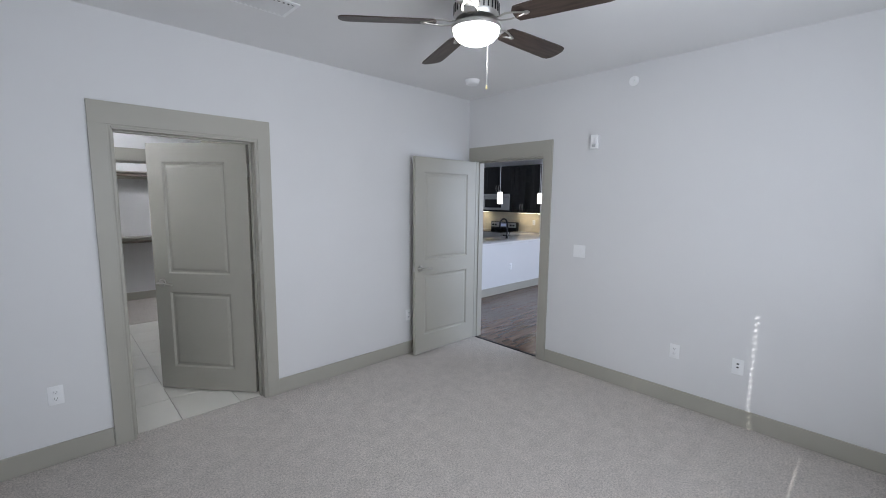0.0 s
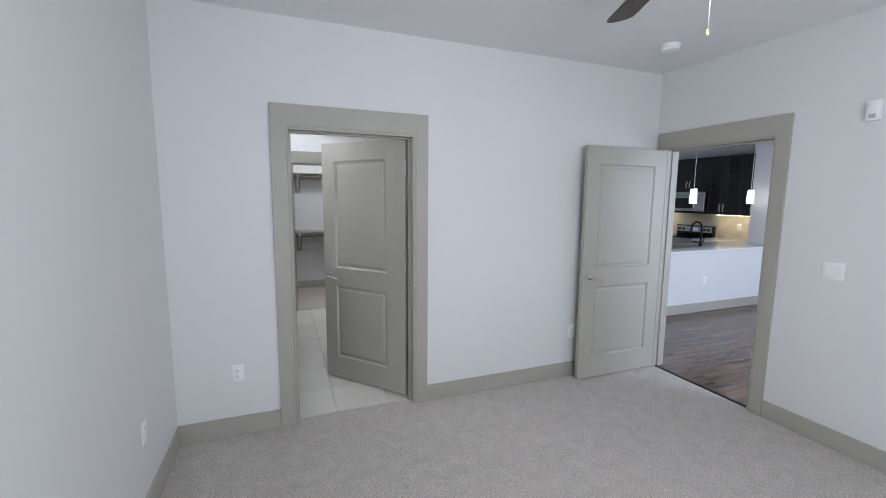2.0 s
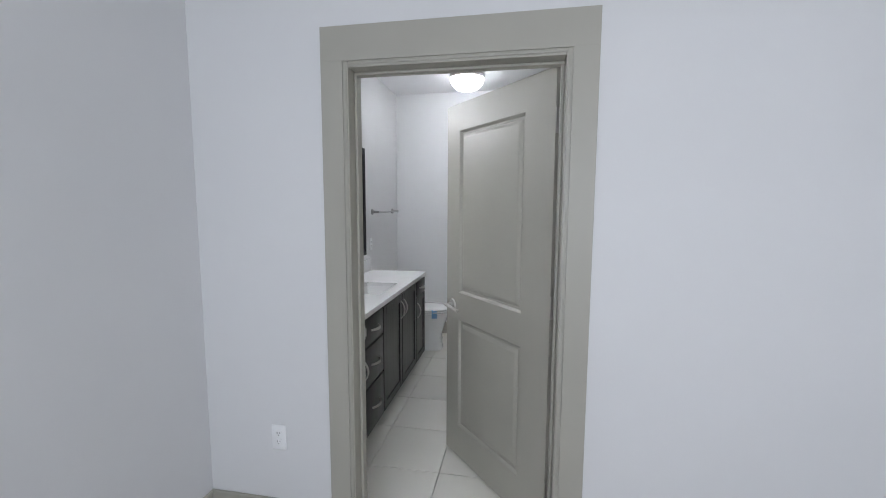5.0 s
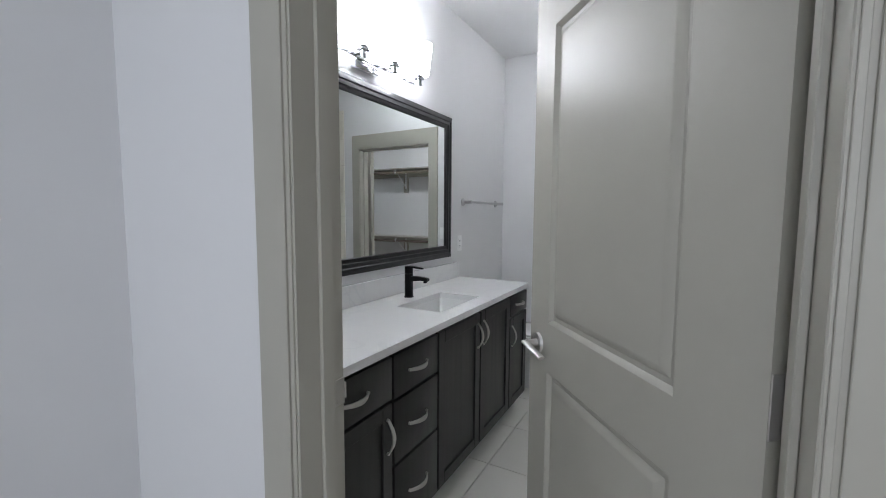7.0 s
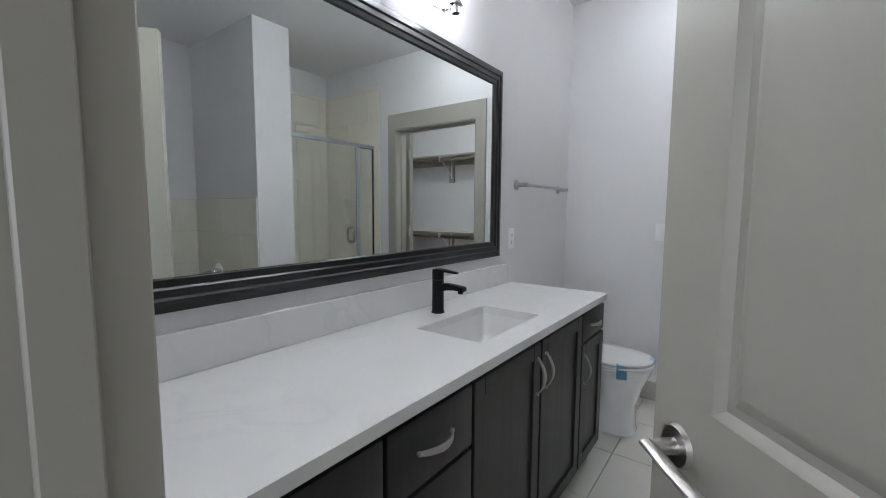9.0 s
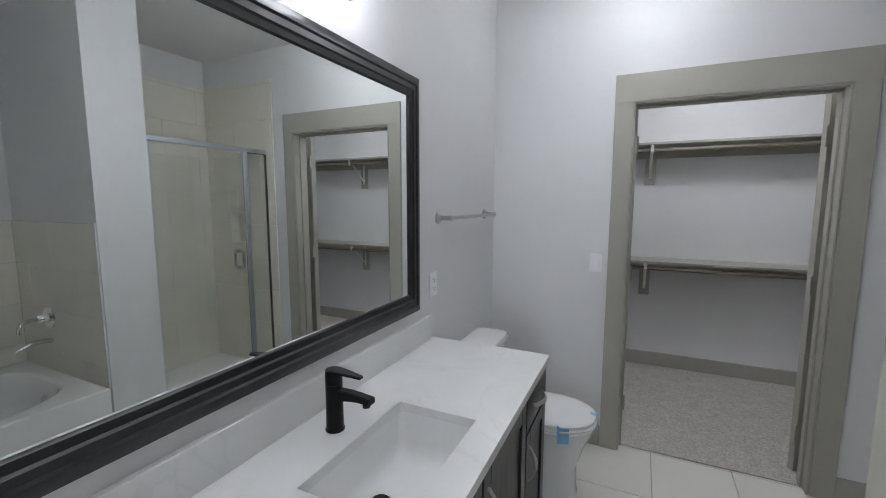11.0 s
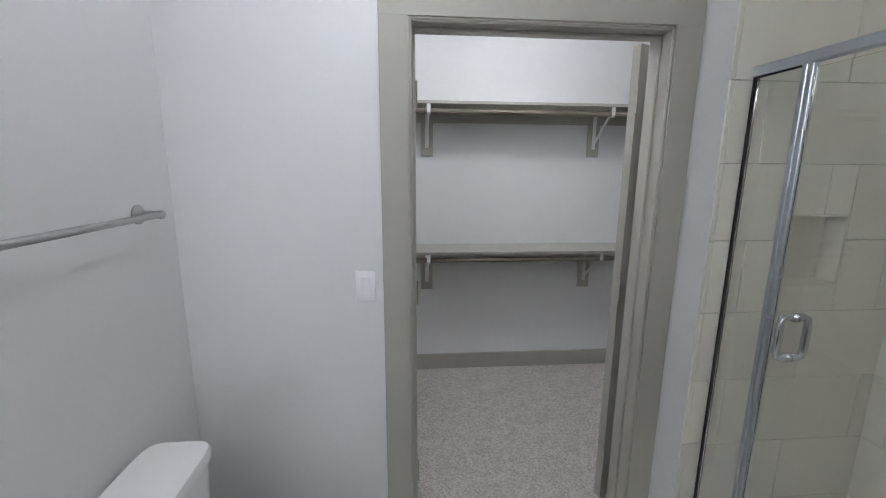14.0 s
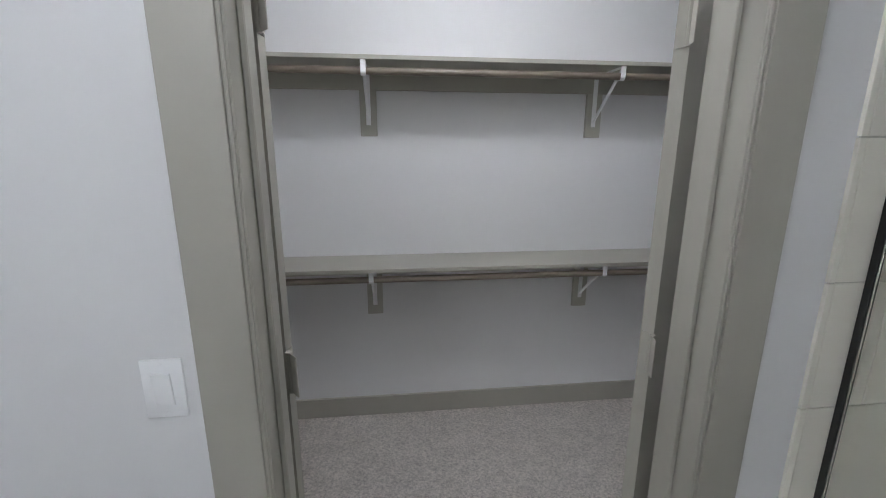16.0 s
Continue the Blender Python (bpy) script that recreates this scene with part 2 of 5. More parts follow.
def skin(bm, rings, caps=True):
    n = len(rings[0])
    for a, b in zip(rings, rings[1:]):
        for k in range(n):
            bm.faces.new((a[k], a[(k + 1) % n], b[(k + 1) % n], b[k]))
    if caps:
        bm.faces.new(rings[0][::-1])
        bm.faces.new(rings[-1])


def lathe(bm, profile, centre=(0, 0, 0), seg=32, caps=True):
    """A body turned about an upright axis; profile: (radius, height) from one end to the other."""
    c = Vector(centre)
    rings = [[bm.verts.new(c + Vector((r * math.cos(2 * math.pi * k / seg), r * math.sin(2 * math.pi * k / seg), z))) for k in range(seg)] for r, z in profile]
    skin(bm, rings, caps)
    return bm


def loft(bm, rings):
    """Rings of (cx, cy, rx, ry, z, power): rounded bodies from superellipses."""
    out = []
    for cx, cy, rx, ry, z, p in rings:
        ring = []
        for k in range(32):
            a = 2 * math.pi * k / 32
            c, s = math.cos(a), math.sin(a)
            ring.append(bm.verts.new((cx + rx * math.copysign(abs(c) ** (2 / p), c), cy + ry * math.copysign(abs(s) ** (2 / p), s), z)))
        out.append(ring)
    skin(bm, out)
    return bm


def mesh_of(name, bm, mat, smooth=True):
    bmesh.ops.recalc_face_normals(bm, faces=bm.faces)
    me = bpy.data.meshes.new(name)
    bm.to_mesh(me)
    bm.free()
    me.materials.append(mat)
    if smooth:
        me.polygons.foreach_set("use_smooth", [True] * len(me.polygons))
        me.set_sharp_from_angle(angle=radians(35))
    return me


def part(name, bm, mat, parent=None, label="", m=None):
    ob = new(name, mesh_of(name, bm, mat))
    if parent is not None:
        ob.parent = parent
    if m is not None:
        ob.matrix_basis = m
    if label:
        ob["label"] = label
    return ob


def thing(name, m, label, category, group="", kind=""):
    ob = new(name)
    ob.empty_display_size = 0.1
    ob.matrix_basis = m
    return tagged(ob, label, category, group, kind)


def setting(name, boxes, mat, label, category):
    bm = bmesh.new()
    for b in boxes:
        box(bm, *b)
    return tagged(part(name, bm, mat), label, category, kind="structure")


B = bmesh.new

# ---- plan ----
H = 2.735                      # ceilings
XL, XR = -1.185, 2.785         # bedroom side walls
YB = -4.14                     # bedroom window wall
YA, YA2 = 0.018, 0.135         # wall between bedroom and bath
XM = -1.165                    # mirror wall of the bath
YC, YC2 = 3.055, 3.17          # wall between bath and closet
XS = 1.62                      # far wall of the shower
YK = 4.61                      # back wall of the closet
NX0, NX1, NZ0, NZ1 = 1.078, 1.355, 1.117, 1.397   # shower niche
PY0, PY1 = 1.775, 2.085         # partition between tub and shower
XT = 1.90                      # far wall of the tub alcove

# ---- walls, floors, ceilings ----
setting("wall_bath_door", [(XL, -0.48, YA, YA2, 0, H), (0.43, XR, YA, YA2, 0, H), (-0.48, 0.43, YA, YA2, 2.07, H)], WALL, "white painted wall around the bathroom doorway", "wall")
setting("wall_kitchen_door", [(XR, XR + 0.115, YB, -1.01, 0, H), (XR, XR + 0.115, -1.01, -0.09, 2.07, H), (XR, XR + 0.115, -0.09, YA2, 0, H)], WALL, "white painted wall with the doorway to the living area", "wall")
setting("wall_bedroom_side", [(XL - 0.12, XL, YB, YA2, 0, H)], WALL, "plain white painted bedroom wall", "wall")
# opening widened left of x 0.18 for the added second window
setting("wall_window", [(XL - 0.12, -1.06, YB - 0.14, YB, 0, H), (1.44, XR + 0.115, YB - 0.14, YB, 0, H), (-1.06, 1.44, YB - 0.14, YB, 0, 0.95), (-1.06, 1.44, YB - 0.14, YB, 2.25, H), (0.18, 0.2, YB - 0.14, YB, 0.95, 2.25)], WALL, "white painted wall around the bedroom window", "wall")
setting("wall_mirror", [(XM - 0.14, XM, YA2, YK + 0.1, 0, H)], WALL, "white painted bathroom wall behind the vanity", "wall")
setting("wall_closet_door", [(XM, -0.375, YC, YC2, 0, H), (0.585, NX0, YC, YC2, 0, H), (NX1, 2.0, YC, YC2, 0, H), (NX0, NX1, YC, YC2, 0, NZ0), (NX0, NX1, YC, YC2, NZ1, H), (NX0, NX1, YC + 0.085, YC2, NZ0, NZ1), (-0.375, 0.585, YC, YC2, 2.07, H)], WALL, "white painted wall around the closet doorway", "wall")
setting("wall_closet_back", [(XM, 2.25, YK, YK + 0.1, 0, H)], WALL, "white painted back wall of the closet", "wall")
setting("wall_closet_side", [(2.15, 2.25, YC2, YK, 0, H)], WALL, "white painted side wall of the closet", "wall")
setting("wall_partition", [(0.84, 2.0, PY0, PY1, 0, H)], WALL, "white painted partition between tub and shower", "wall")
setting("wall_shower_side", [(XS, 2.0, PY1, YC, 0, H)], WALL, "white painted wall behind the shower", "wall")
setting("wall_tub_side", [(XT, 2.0, YA2, PY0, 0, H)], WALL, "white painted wall beside the bathtub", "wall")
setting("floor_bedroom", [(XL, XR + 0.02, YB, YA + 0.06, -0.1, 0)], CARPET, "beige speckled cut-pile bedroom carpet", "carpet")
setting("floor_closet", [(XM, 2.15, YC + 0.06, YK, -0.1, 0.004)], CARPET, "beige speckled cut-pile closet carpet", "carpet")
bath_floor = setting("floor_bath", [(XM, 2.0, YA + 0.06, YC + 0.06, -0.1, -0.012)], GROUT, "cream square floor tiles with thin grey grout", "floor")
setting("ceiling_bedroom", [(XL - 0.12, XR + 0.115, YB - 0.14, YA2, H, H + 0.1)], CEIL, "flat white painted ceiling", "ceiling")
setting("ceiling_bath", [(XM - 0.14, 2.25, YA2, YK + 0.1, H, H + 0.1)], CEIL, "flat white painted ceiling", "ceiling")

# living area and kitchen
LX, KX = XR + 0.115, 7.05
living_floor = setting("floor_living", [(XR + 0.02, KX, -3.5, 4.4, -0.1, -0.012)], material("plank_gap", (0.02, 0.015, 0.012), 0.8), "dark brown wooden plank floor", "floor")
setting("ceiling_living", [(LX, KX + 0.1, -3.6, 4.5, H, H + 0.1)], CEIL, "flat white painted ceiling", "ceiling")
setting("wall_kitchen", [(KX, KX + 0.1, -3.6, 4.5, 0, H)], WALL, "white painted kitchen wall", "wall")
setting("wall_kitchen_stub", [(KX - 0.42, KX - 0.0005, 1.16, 1.5585, 0.9005, H)], WALL, "short white painted wall beside the kitchen cabinets", "wall")
setting("wall_kitchen_side", [(LX, KX, 4.4, 4.5, 0, H)], WALL, "plain white painted wall", "wall")
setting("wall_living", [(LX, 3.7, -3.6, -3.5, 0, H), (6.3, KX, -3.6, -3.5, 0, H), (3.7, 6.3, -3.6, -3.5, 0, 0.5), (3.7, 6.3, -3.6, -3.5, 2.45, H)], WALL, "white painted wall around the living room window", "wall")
setting("wall_living_side", [(LX - 0.115, LX, YA2, 4.5, 0, H)], WALL, "plain white painted wall", "wall")

bm = box(B(), XR + 0.0205, XR + 0.05, -0.994, -0.096, -0.0015, 0.007, 0.003, 1)
tagged(part("trim_threshold", bm, BLACKMETAL), "dark metal carpet edge strip in the doorway", "threshold", kind="structure")

# baseboards
def baseboard(name, runs):
    bm = B()
    for x0, x1, y0, y1 in runs:
        box(bm, x0, x1, y0, y1, 0, 0.128, 0.003, 1)
    return tagged(part(name, bm, TRIM), "greige painted baseboard along the wall", "baseboard", kind="structure")


baseboard("baseboard_bedroom", [(XL, -0.565, YA - 0.015, YA), (0.508, XR - 0.02, YA - 0.015, YA), (XL, XL + 0.015, YB, YA - 0.016), (XR - 0.015, XR, YB, -1.087)])
baseboard("baseboard_bath", [(XM, -0.458, YC - 0.015, YC), (0.6555, 0.782, YC - 0.015, YC), (XM, XM + 0.015, 2.16, YC - 0.016)])
baseboard("baseboard_closet", [(XM, 2.15, YK - 0.015, YK), (XM, XM + 0.015, YC2, YK - 0.016), (2.135, 2.15, YC2, YK - 0.016)])


# ---- doors ----
def panel_leaf(w, h=2.03, t=0.035, stile=0.125, hinge_stile=0.125, panels=((0.19, 0.828), (0.985, 1.885))):
    """A two-panel moulded door; x from the hinge edge, y through the leaf (0 to t), z up."""
    bm = B()
    for y, sgn in ((0.0, 1), (t, -1)):
        zs = [0.0]
        for a, b in panels:
            zs += [a, b]
        zs.append(h)
        xs = [0.0, hinge_stile, w - stile, w]

        def quad(x0, x1, z0, z1):
            bm.faces.new([bm.verts.new((x, y, z)) for x, z in ((x0, z0), (x1, z0), (x1, z1), (x0, z1))])
        for i in range(len(zs) - 1):
            for j in range(3):
                if j == 1 and i % 2 == 1:
                    continue
                quad(xs[j], xs[j + 1], zs[i], zs[i + 1])
        for a, b in panels:
            loops = []
            for inset, d in ((0, 0), (0.004, 0.003), (0.012, 0.0125), (0.024, 0.0135), (0.042, 0.003), (0.047, 0.0022)):
                loops.append([bm.verts.new((x, y + sgn * d, z)) for x, z in ((hinge_stile + inset, a + inset), (w - stile - inset, a + inset), (w - stile - inset, b - inset), (hinge_stile + inset, b - inset))])
            for p, q in zip(loops, loops[1:]):
                for k in range(4):
                    bm.faces.new((p[k], p[(k + 1) % 4], q[(k + 1) % 4], q[k]))
            bm.faces.new(loops[-1])
    for a, b in (((0, 0), (0, h)), ((w, 0), (w, h))):
        bm.faces.new([bm.verts.new(v) for v in ((a[0], 0, 0), (a[0], t, 0), (a[0], t, h), (a[0], 0, h))])
    for z in (0, h):
        bm.faces.new([bm.verts.new(v) for v in ((0, 0, z), (w, 0, z), (w, t, z), (0, t, z))])
    bmesh.ops.remove_doubles(bm, verts=bm.verts, dist=0.0002)
    return bm


def lever(parent, x, z, y, out, toward):
    """A lever handle on the leaf's face at height z; out: -1 or 1 across the leaf, toward: way of the lever along x."""
    bm = B()
    cyl(bm, (x, y, z), (x, y + out * 0.008, z), 0.033, 0.030, 28)
    cyl(bm, (x, y + out * 0.007, z), (x, y + out * 0.045, z), 0.013, 0.011)
    part("rose", bm, NICKEL, parent, "round satin nickel rose")
    bm = B()
    pts = [(x - toward * 0.01, y + out * 0.046, z + 0.002), (x + toward * 0.02, y + out * 0.05, z + 0.004), (x + toward * 0.06, y + out * 0.052, z), (x + toward * 0.1, y + out * 0.048, z - 0.006), (x + toward * 0.118, y + out * 0.044, z - 0.01)]
    tube(bm, pts, 0.012, 12, 0.55)
    part("lever_handle", bm, NICKEL, parent, "curved satin nickel lever")


def hinges(parent, x, y, mat, zs=(0.22, 1.05, 1.82), t=0.035, jamb=None):
    """Three butt hinges: pins at (x, y), one plate on the leaf's edge; jamb: way of the other plate."""
    for z in zs:
        bm = B()
        cyl(bm, (x, y, z - 0.05), (x, y, z + 0.05), 0.0065, seg=12)
        for k in (-0.05, -0.018, 0.018, 0.05):
            cyl(bm, (x, y, z + k - 0.001), (x, y, z + k + 0.001), 0.0072, seg=12)
        box(bm, -0.0022, 0.0004, 0.001, t - 0.001, z - 0.05, z + 0.05, 0.0006, 1)
        if jamb:
            b2 = box(B(), 0, 0.034, -0.0012, 0.0012, z - 0.05, z + 0.05, 0.0006, 1)
            bmesh.ops.transform(b2, matrix=pose(x, y, 0, 0, 0, jamb), verts=b2.verts)
            me = bpy.data.meshes.new("plate")
            b2.to_mesh(me)
            b2.free()
            bm.from_mesh(me)
            bpy.data.meshes.remove(me)
        part("hinge", bm, mat, parent, "door hinge with a round pin")


def doorway(name, a0, a1, face, back, top, swap, label, casing=0.105, head=0.147, both=True, stop_at=0.5, reveal=0.008):
    """Jambs, stops and flat casings round an opening from a0 to a1. swap: the wall runs along y, else along x."""
    th = thing(name, Matrix(), label, "door frame", kind="structure")

    def put(part_name, u0, u1, v0, v1, z0, z1, bev=0.002):
        bm = B()
        if swap:
            box(bm, v0, v1, u0, u1, z0, z1, bev, 1)
        else:
            box(bm, u0, u1, v0, v1, z0, z1, bev, 1)
        part(part_name, bm, TRIM, th)
    sides = [(face - 0.018, face)]
    if both:
        sides.append((back, back + 0.018))
    for v0, v1 in sides:
        put("casing_side", a0 - casing, a0, v0, v1, 0, top, 0.0012)
        put("casing_side", a1, a1 + casing, v0, v1, 0, top, 0.0012)
        put("casing_head", a0 - casing, a1 + casing, v0 - 0.0004, v1, top - 0.0011, top + head, 0.0012)
    q = reveal
    put("jamb", a0 - 0.012, a0 + q, face - 0.012, back + 0.012, 0, top - 0.001)
    put("jamb", a1 - q, a1 + 0.012, face - 0.012, back + 0.012, 0, top - 0.001)
    put("jamb_head", a0 + q + 0.0005, a1 - q - 0.0005, face - 0.012, back + 0.012, top - 0.004 - q, top + 0.008)
    m = face + (back - face) * stop_at
    put("door_stop", a0 + q + 0.0005, a0 + q + 0.012, m - 0.02, m + 0.018, 0, top - q - 0.0165)
    put("door_stop", a1 - q - 0.012, a1 - q - 0.0005, m - 0.02, m + 0.018, 0, top - q - 0.0165)
    put("door_stop", a0 + q + 0.0005, a1 - q - 0.0005, m - 0.02, m + 0.018, top - q - 0.016, top - q - 0.0045)
    # the fine bead between casing and jamb
    for v in (face - 0.0165,):
        put("bead", a0 + q * 0.35, a0 + q * 0.75, v, v + 0.005, 0, top - q - 0.006, 0.001)
        put("bead", a1 - q * 0.75, a1 - q * 0.35, v, v + 0.005, 0, top - q - 0.006, 0.001)
        put("bead", a0 + q * 0.8, a1 - q * 0.8, v, v + 0.005, top - q * 0.75, top - q * 0.35, 0.001)
    return th


door_1 = doorway("door_1", -0.470, 0.420, YA, YA2, 2.063, False, "greige painted frame of the bathroom doorway", casing=0.093, head=0.134, stop_at=0.6, reveal=0.022)
bm = box(B(), -0.4495, -0.4465, 0.108, 0.1475, 0.872, 0.938, 0.0008, 1)
box(bm, -0.450, -0.442, 0.147, 0.1495, 0.885, 0.925, 0.0008, 1)
for z in (0.881, 0.929):
    cyl(bm, (-0.449, 0.124, z), (-0.4455, 0.124, z), 0.004, seg=10)
part("strike_plate", bm, NICKEL, door_1, "satin nickel strike plate")
for z in (0.232, 1.062, 1.832):
    bm = box(B(), 0.3945, 0.3985, 0.112, 0.150, z - 0.05, z + 0.05, 0.0008, 1)
    for k in (-0.03, 0.0, 0.03):
        cyl(bm, (0.3935, 0.13 + (0.006 if k else -0.006), z + k), (0.395, 0.13 + (0.006 if k else -0.006), z + k), 0.004, seg=10)
    part("hinge_plate", bm, STEEL, door_1, "dark steel hinge plate let into the jamb")
door_2 = doorway("door_2", -0.995, -0.095, XR, XR + 0.115, 2.063, True, "greige painted frame of the living area doorway", casing=0.090, head=0.138, reveal=0.014)
door_3 = doorway("door_3", -0.360, 0.558, YC, YC2, 2.052, False, "greige painted frame of the closet doorway", casing=0.097, stop_at=0.55, reveal=0.012)

# bathroom door, half open into the bath
bath_door = thing("bathroom_door", pose(0.402, 0.158, 0.012, 0, 0, 130.6), "greige two-panel bathroom door standing half open", "door")
leaf = part("leaf", panel_leaf(0.842, stile=0.128, hinge_stile=0.182), TRIM, bath_door)
lever(leaf, 0.842 - 0.066, 0.905, 0.035, 1, -1)
lever(leaf, 0.842 - 0.066, 0.905, 0.0, -1, -1)
hinges(leaf, -0.003, -0.004, NICKEL)
part("latch", box(B(), 0.8415, 0.8445, 0.008, 0.027, 0.875, 0.935, 0.0006, 1), NICKEL, leaf, "latch plate in the door edge")

# bedroom door, open against the wall
bed_door = thing("bedroom_door", pose(2.762, -0.078, 0.012, 0, 0, 180), "greige two-panel bedroom door open against the wall", "door")
leaf = part("leaf", panel_leaf(0.885), TRIM, bed_door)
lever(leaf, 0.885 - 0.066, 0.905, 0.035, 1, -1)
lever(leaf, 0.885 - 0.066, 0.905, 0.0, -1, -1)
hinges(leaf, -0.003, -0.004, NICKEL)
part("latch", box(B(), 0.8845, 0.8875, 0.008, 0.027, 0.875, 0.935, 0.0006, 1), NICKEL, leaf, "latch plate in the door edge")


def closet_leaf(m, far):
    """far: the leaf whose thickness lies on its other side of the pin."""
    th = thing("closet_door", m, "narrow greige closet door folded open into the closet", "door", "pair of closet doors")
    bm = panel_leaf(0.447, stile=0.095)
    if far:
        bmesh.ops.transform(bm, matrix=Matrix.Translation((0, -0.035, 0)), verts=bm.verts)
    lf = part("leaf", bm, TRIM, th)
    for z in (0.22, 1.05, 1.82):
        y0, y1 = (-0.033, -0.002) if far else (0.002, 0.033)
        bm = box(B(), -0.0024, 0.0004, y0, y1, z - 0.05, z + 0.05, 0.0006, 1)
        cyl(bm, (-0.006, 0, z - 0.05), (-0.006, 0, z + 0.05), 0.0065, seg=12)
        for k in (-0.05, -0.018, 0.018, 0.05):
            cyl(bm, (-0.006, 0, z + k - 0.001), (-0.006, 0, z + k + 0.001), 0.0073, seg=12)
        b2 = box(B(), 0, 0.036, -0.0012, 0.0012, z - 0.05, z + 0.05, 0.0006, 1)
        bmesh.ops.transform(b2, matrix=pose(-0.006, 0, 0, 0, 0, 136 if far else -136), verts=b2.verts)
        me = bpy.data.meshes.new("plate")
        b2.to_mesh(me)
        b2.free()
        bm.from_mesh(me)
        bpy.data.meshes.remove(me)
        part("hinge", bm, TRIM, lf, "painted-over butt hinge")
    return th


closet_leaf(pose(0.540, 3.228, 0.014, 0, 0, 26), False)
closet_leaf(pose(-0.356, 3.228, 0.014, 0, 0, 173), True)


# ---- bedroom ----
def outlet(m, label="white duplex wall outlet in a screwed plate", name="wall_outlet", category="outlet", w=0.072, h=0.116):
    """Faces -y in its own space, centred on the plate."""
    th = thing(name, m, label, category, "wall outlets")
    part("cover_plate", box(B(), -w / 2, w / 2, -0.006, 0, -h / 2, h / 2, 0.003, 2), PLASTIC, th)
    for z in (-0.02, 0.02):
        bm = B()
        loft(bm, [(0, 0, 0.0165, 0.0135, 0, 3.2), (0, 0, 0.0165, 0.0135, 0.002, 3.2), (0, 0, 0.0155, 0.0125, 0.0026, 3.2)])
        bmesh.ops.transform(bm, matrix=pose(0, -0.006, z, 90, 0, 0), verts=bm.verts)
        sock = part("socket", bm, PLASTIC, th)
        bm = B()
        box(bm, -0.0075, -0.005, -0.0092, -0.0084, z - 0.002, z + 0.007)
        box(bm, 0.005, 0.0075, -0.0092, -0.0084, z - 0.001, z + 0.006)
        cyl(bm, (0, -0.0084, z - 0.008), (0, -0.0092, z - 0.008), 0.0027, seg=10)
        part("slots", bm, DARKPL, sock, "dark outlet slots")
    part("screw", cyl(B(), (0, -0.006, 0), (0, -0.0072, 0), 0.003, seg=12), PLASTIC, th)
    return th


def switch(m, gangs, label):
    th = thing("light_switch", m, label, "light switch")
    w = 0.072 + 0.046 * (gangs - 1)
    part("cover_plate", box(B(), -w / 2, w / 2, -0.006, 0, -0.058, 0.058, 0.003, 2), PLASTIC, th)
    for g in range(gangs):
        x = (g - (gangs - 1) / 2) * 0.046
        bm = box(B(), -0.0165, 0.0165, -0.0035, 0.001, -0.033, 0.033, 0.0012, 1)
        bmesh.ops.transform(bm, matrix=pose(x, -0.0075, 0, 4, 0, 0), verts=bm.verts)
        part("rocker", bm, PLASTIC, th)
        for z in (-0.048, 0.048):
            part("screw", cyl(B(), (x, -0.006, z), (x, -0.007, z), 0.0028, seg=12), PLASTIC, th)
    return th


outlet(pose(-0.82, YA, 0.43))
outlet(pose(1.895, YA, 0.415))
outlet(pose(XR, -2.268, 0.437, 0, 0, -90))
jack = thing("data_outlet", pose(XR, -2.69, 0.437, 0, 0, -90), "white wall plate with two dark data jacks", "outlet")
part("cover_plate", box(B(), -0.036, 0.036, -0.006, 0, -0.058, 0.058, 0.003, 2), PLASTIC, jack)
for z in (0.022, -0.004):
    part("data_jack", box(B(), -0.007, 0.007, -0.0075, -0.0062, z - 0.005, z + 0.005, 0.001, 1), DARKPL, jack, "dark data socket")
part("coax_jack", cyl(B(), (0, -0.006, -0.03), (0, -0.013, -0.03), 0.008, 0.007, 16), PLASTIC, jack)
outlet(pose(XL, -0.62, 0.447, 0, 0, 90))
switch(pose(XR, -1.405, 1.157, 0, 0, -90), 2, "white double rocker light switch on the bedroom wall")

alarm = thing("alarm_strobe", pose(XR, -1.506, 2.139, 0, 0, -90), "white wall-mounted fire alarm strobe", "alarm")
part("housing", box(B(), -0.034, 0.034, -0.03, 0, -0.06, 0.06, 0.006, 2), PLASTIC, alarm)
part("strobe_lens", box(B(), -0.018, 0.018, -0.04, -0.0302, -0.01, 0.04, 0.004, 2), glow("lens_off", (1, 1, 1), 0.0), alarm, "clear strobe lens")
part("sounder_grille", box(B(), -0.016, 0.016, -0.033, -0.0302, -0.047, -0.022, 0.001, 1), material("grey_grille", (0.5, 0.5, 0.5), 0.5), alarm)

smoke = thing("smoke_detector", pose(2.21, -0.545, H), "round white smoke detector on the ceiling", "smoke detector")
part("base", lathe(B(), [(0.001, 0), (0.068, 0), (0.068, -0.014), (0.001, -0.014)]), PLASTIC, smoke)
part("cover", lathe(B(), [(0.001, -0.0145), (0.062, -0.0145), (0.06, -0.034), (0.048, -0.043), (0.001, -0.044)]), PLASTIC, smoke)

sprink = thing("fire_sprinkler", pose(XR, -1.81, 2.60, 0, -90, 0), "white sidewall fire sprinkler with a round escutcheon", "sprinkler")
part("escutcheon", lathe(B(), [(0.001, 0), (0.04, 0), (0.038, 0.006), (0.016, 0.012), (0.001, 0.012)], seg=24), PLASTIC, sprink)
part("sprinkler_head", lathe(B(), [(0.001, 0.0125), (0.012, 0.0125), (0.009, 0.035), (0.02, 0.042), (0.02, 0.045), (0.001, 0.045)], seg=16), PLASTIC, sprink)

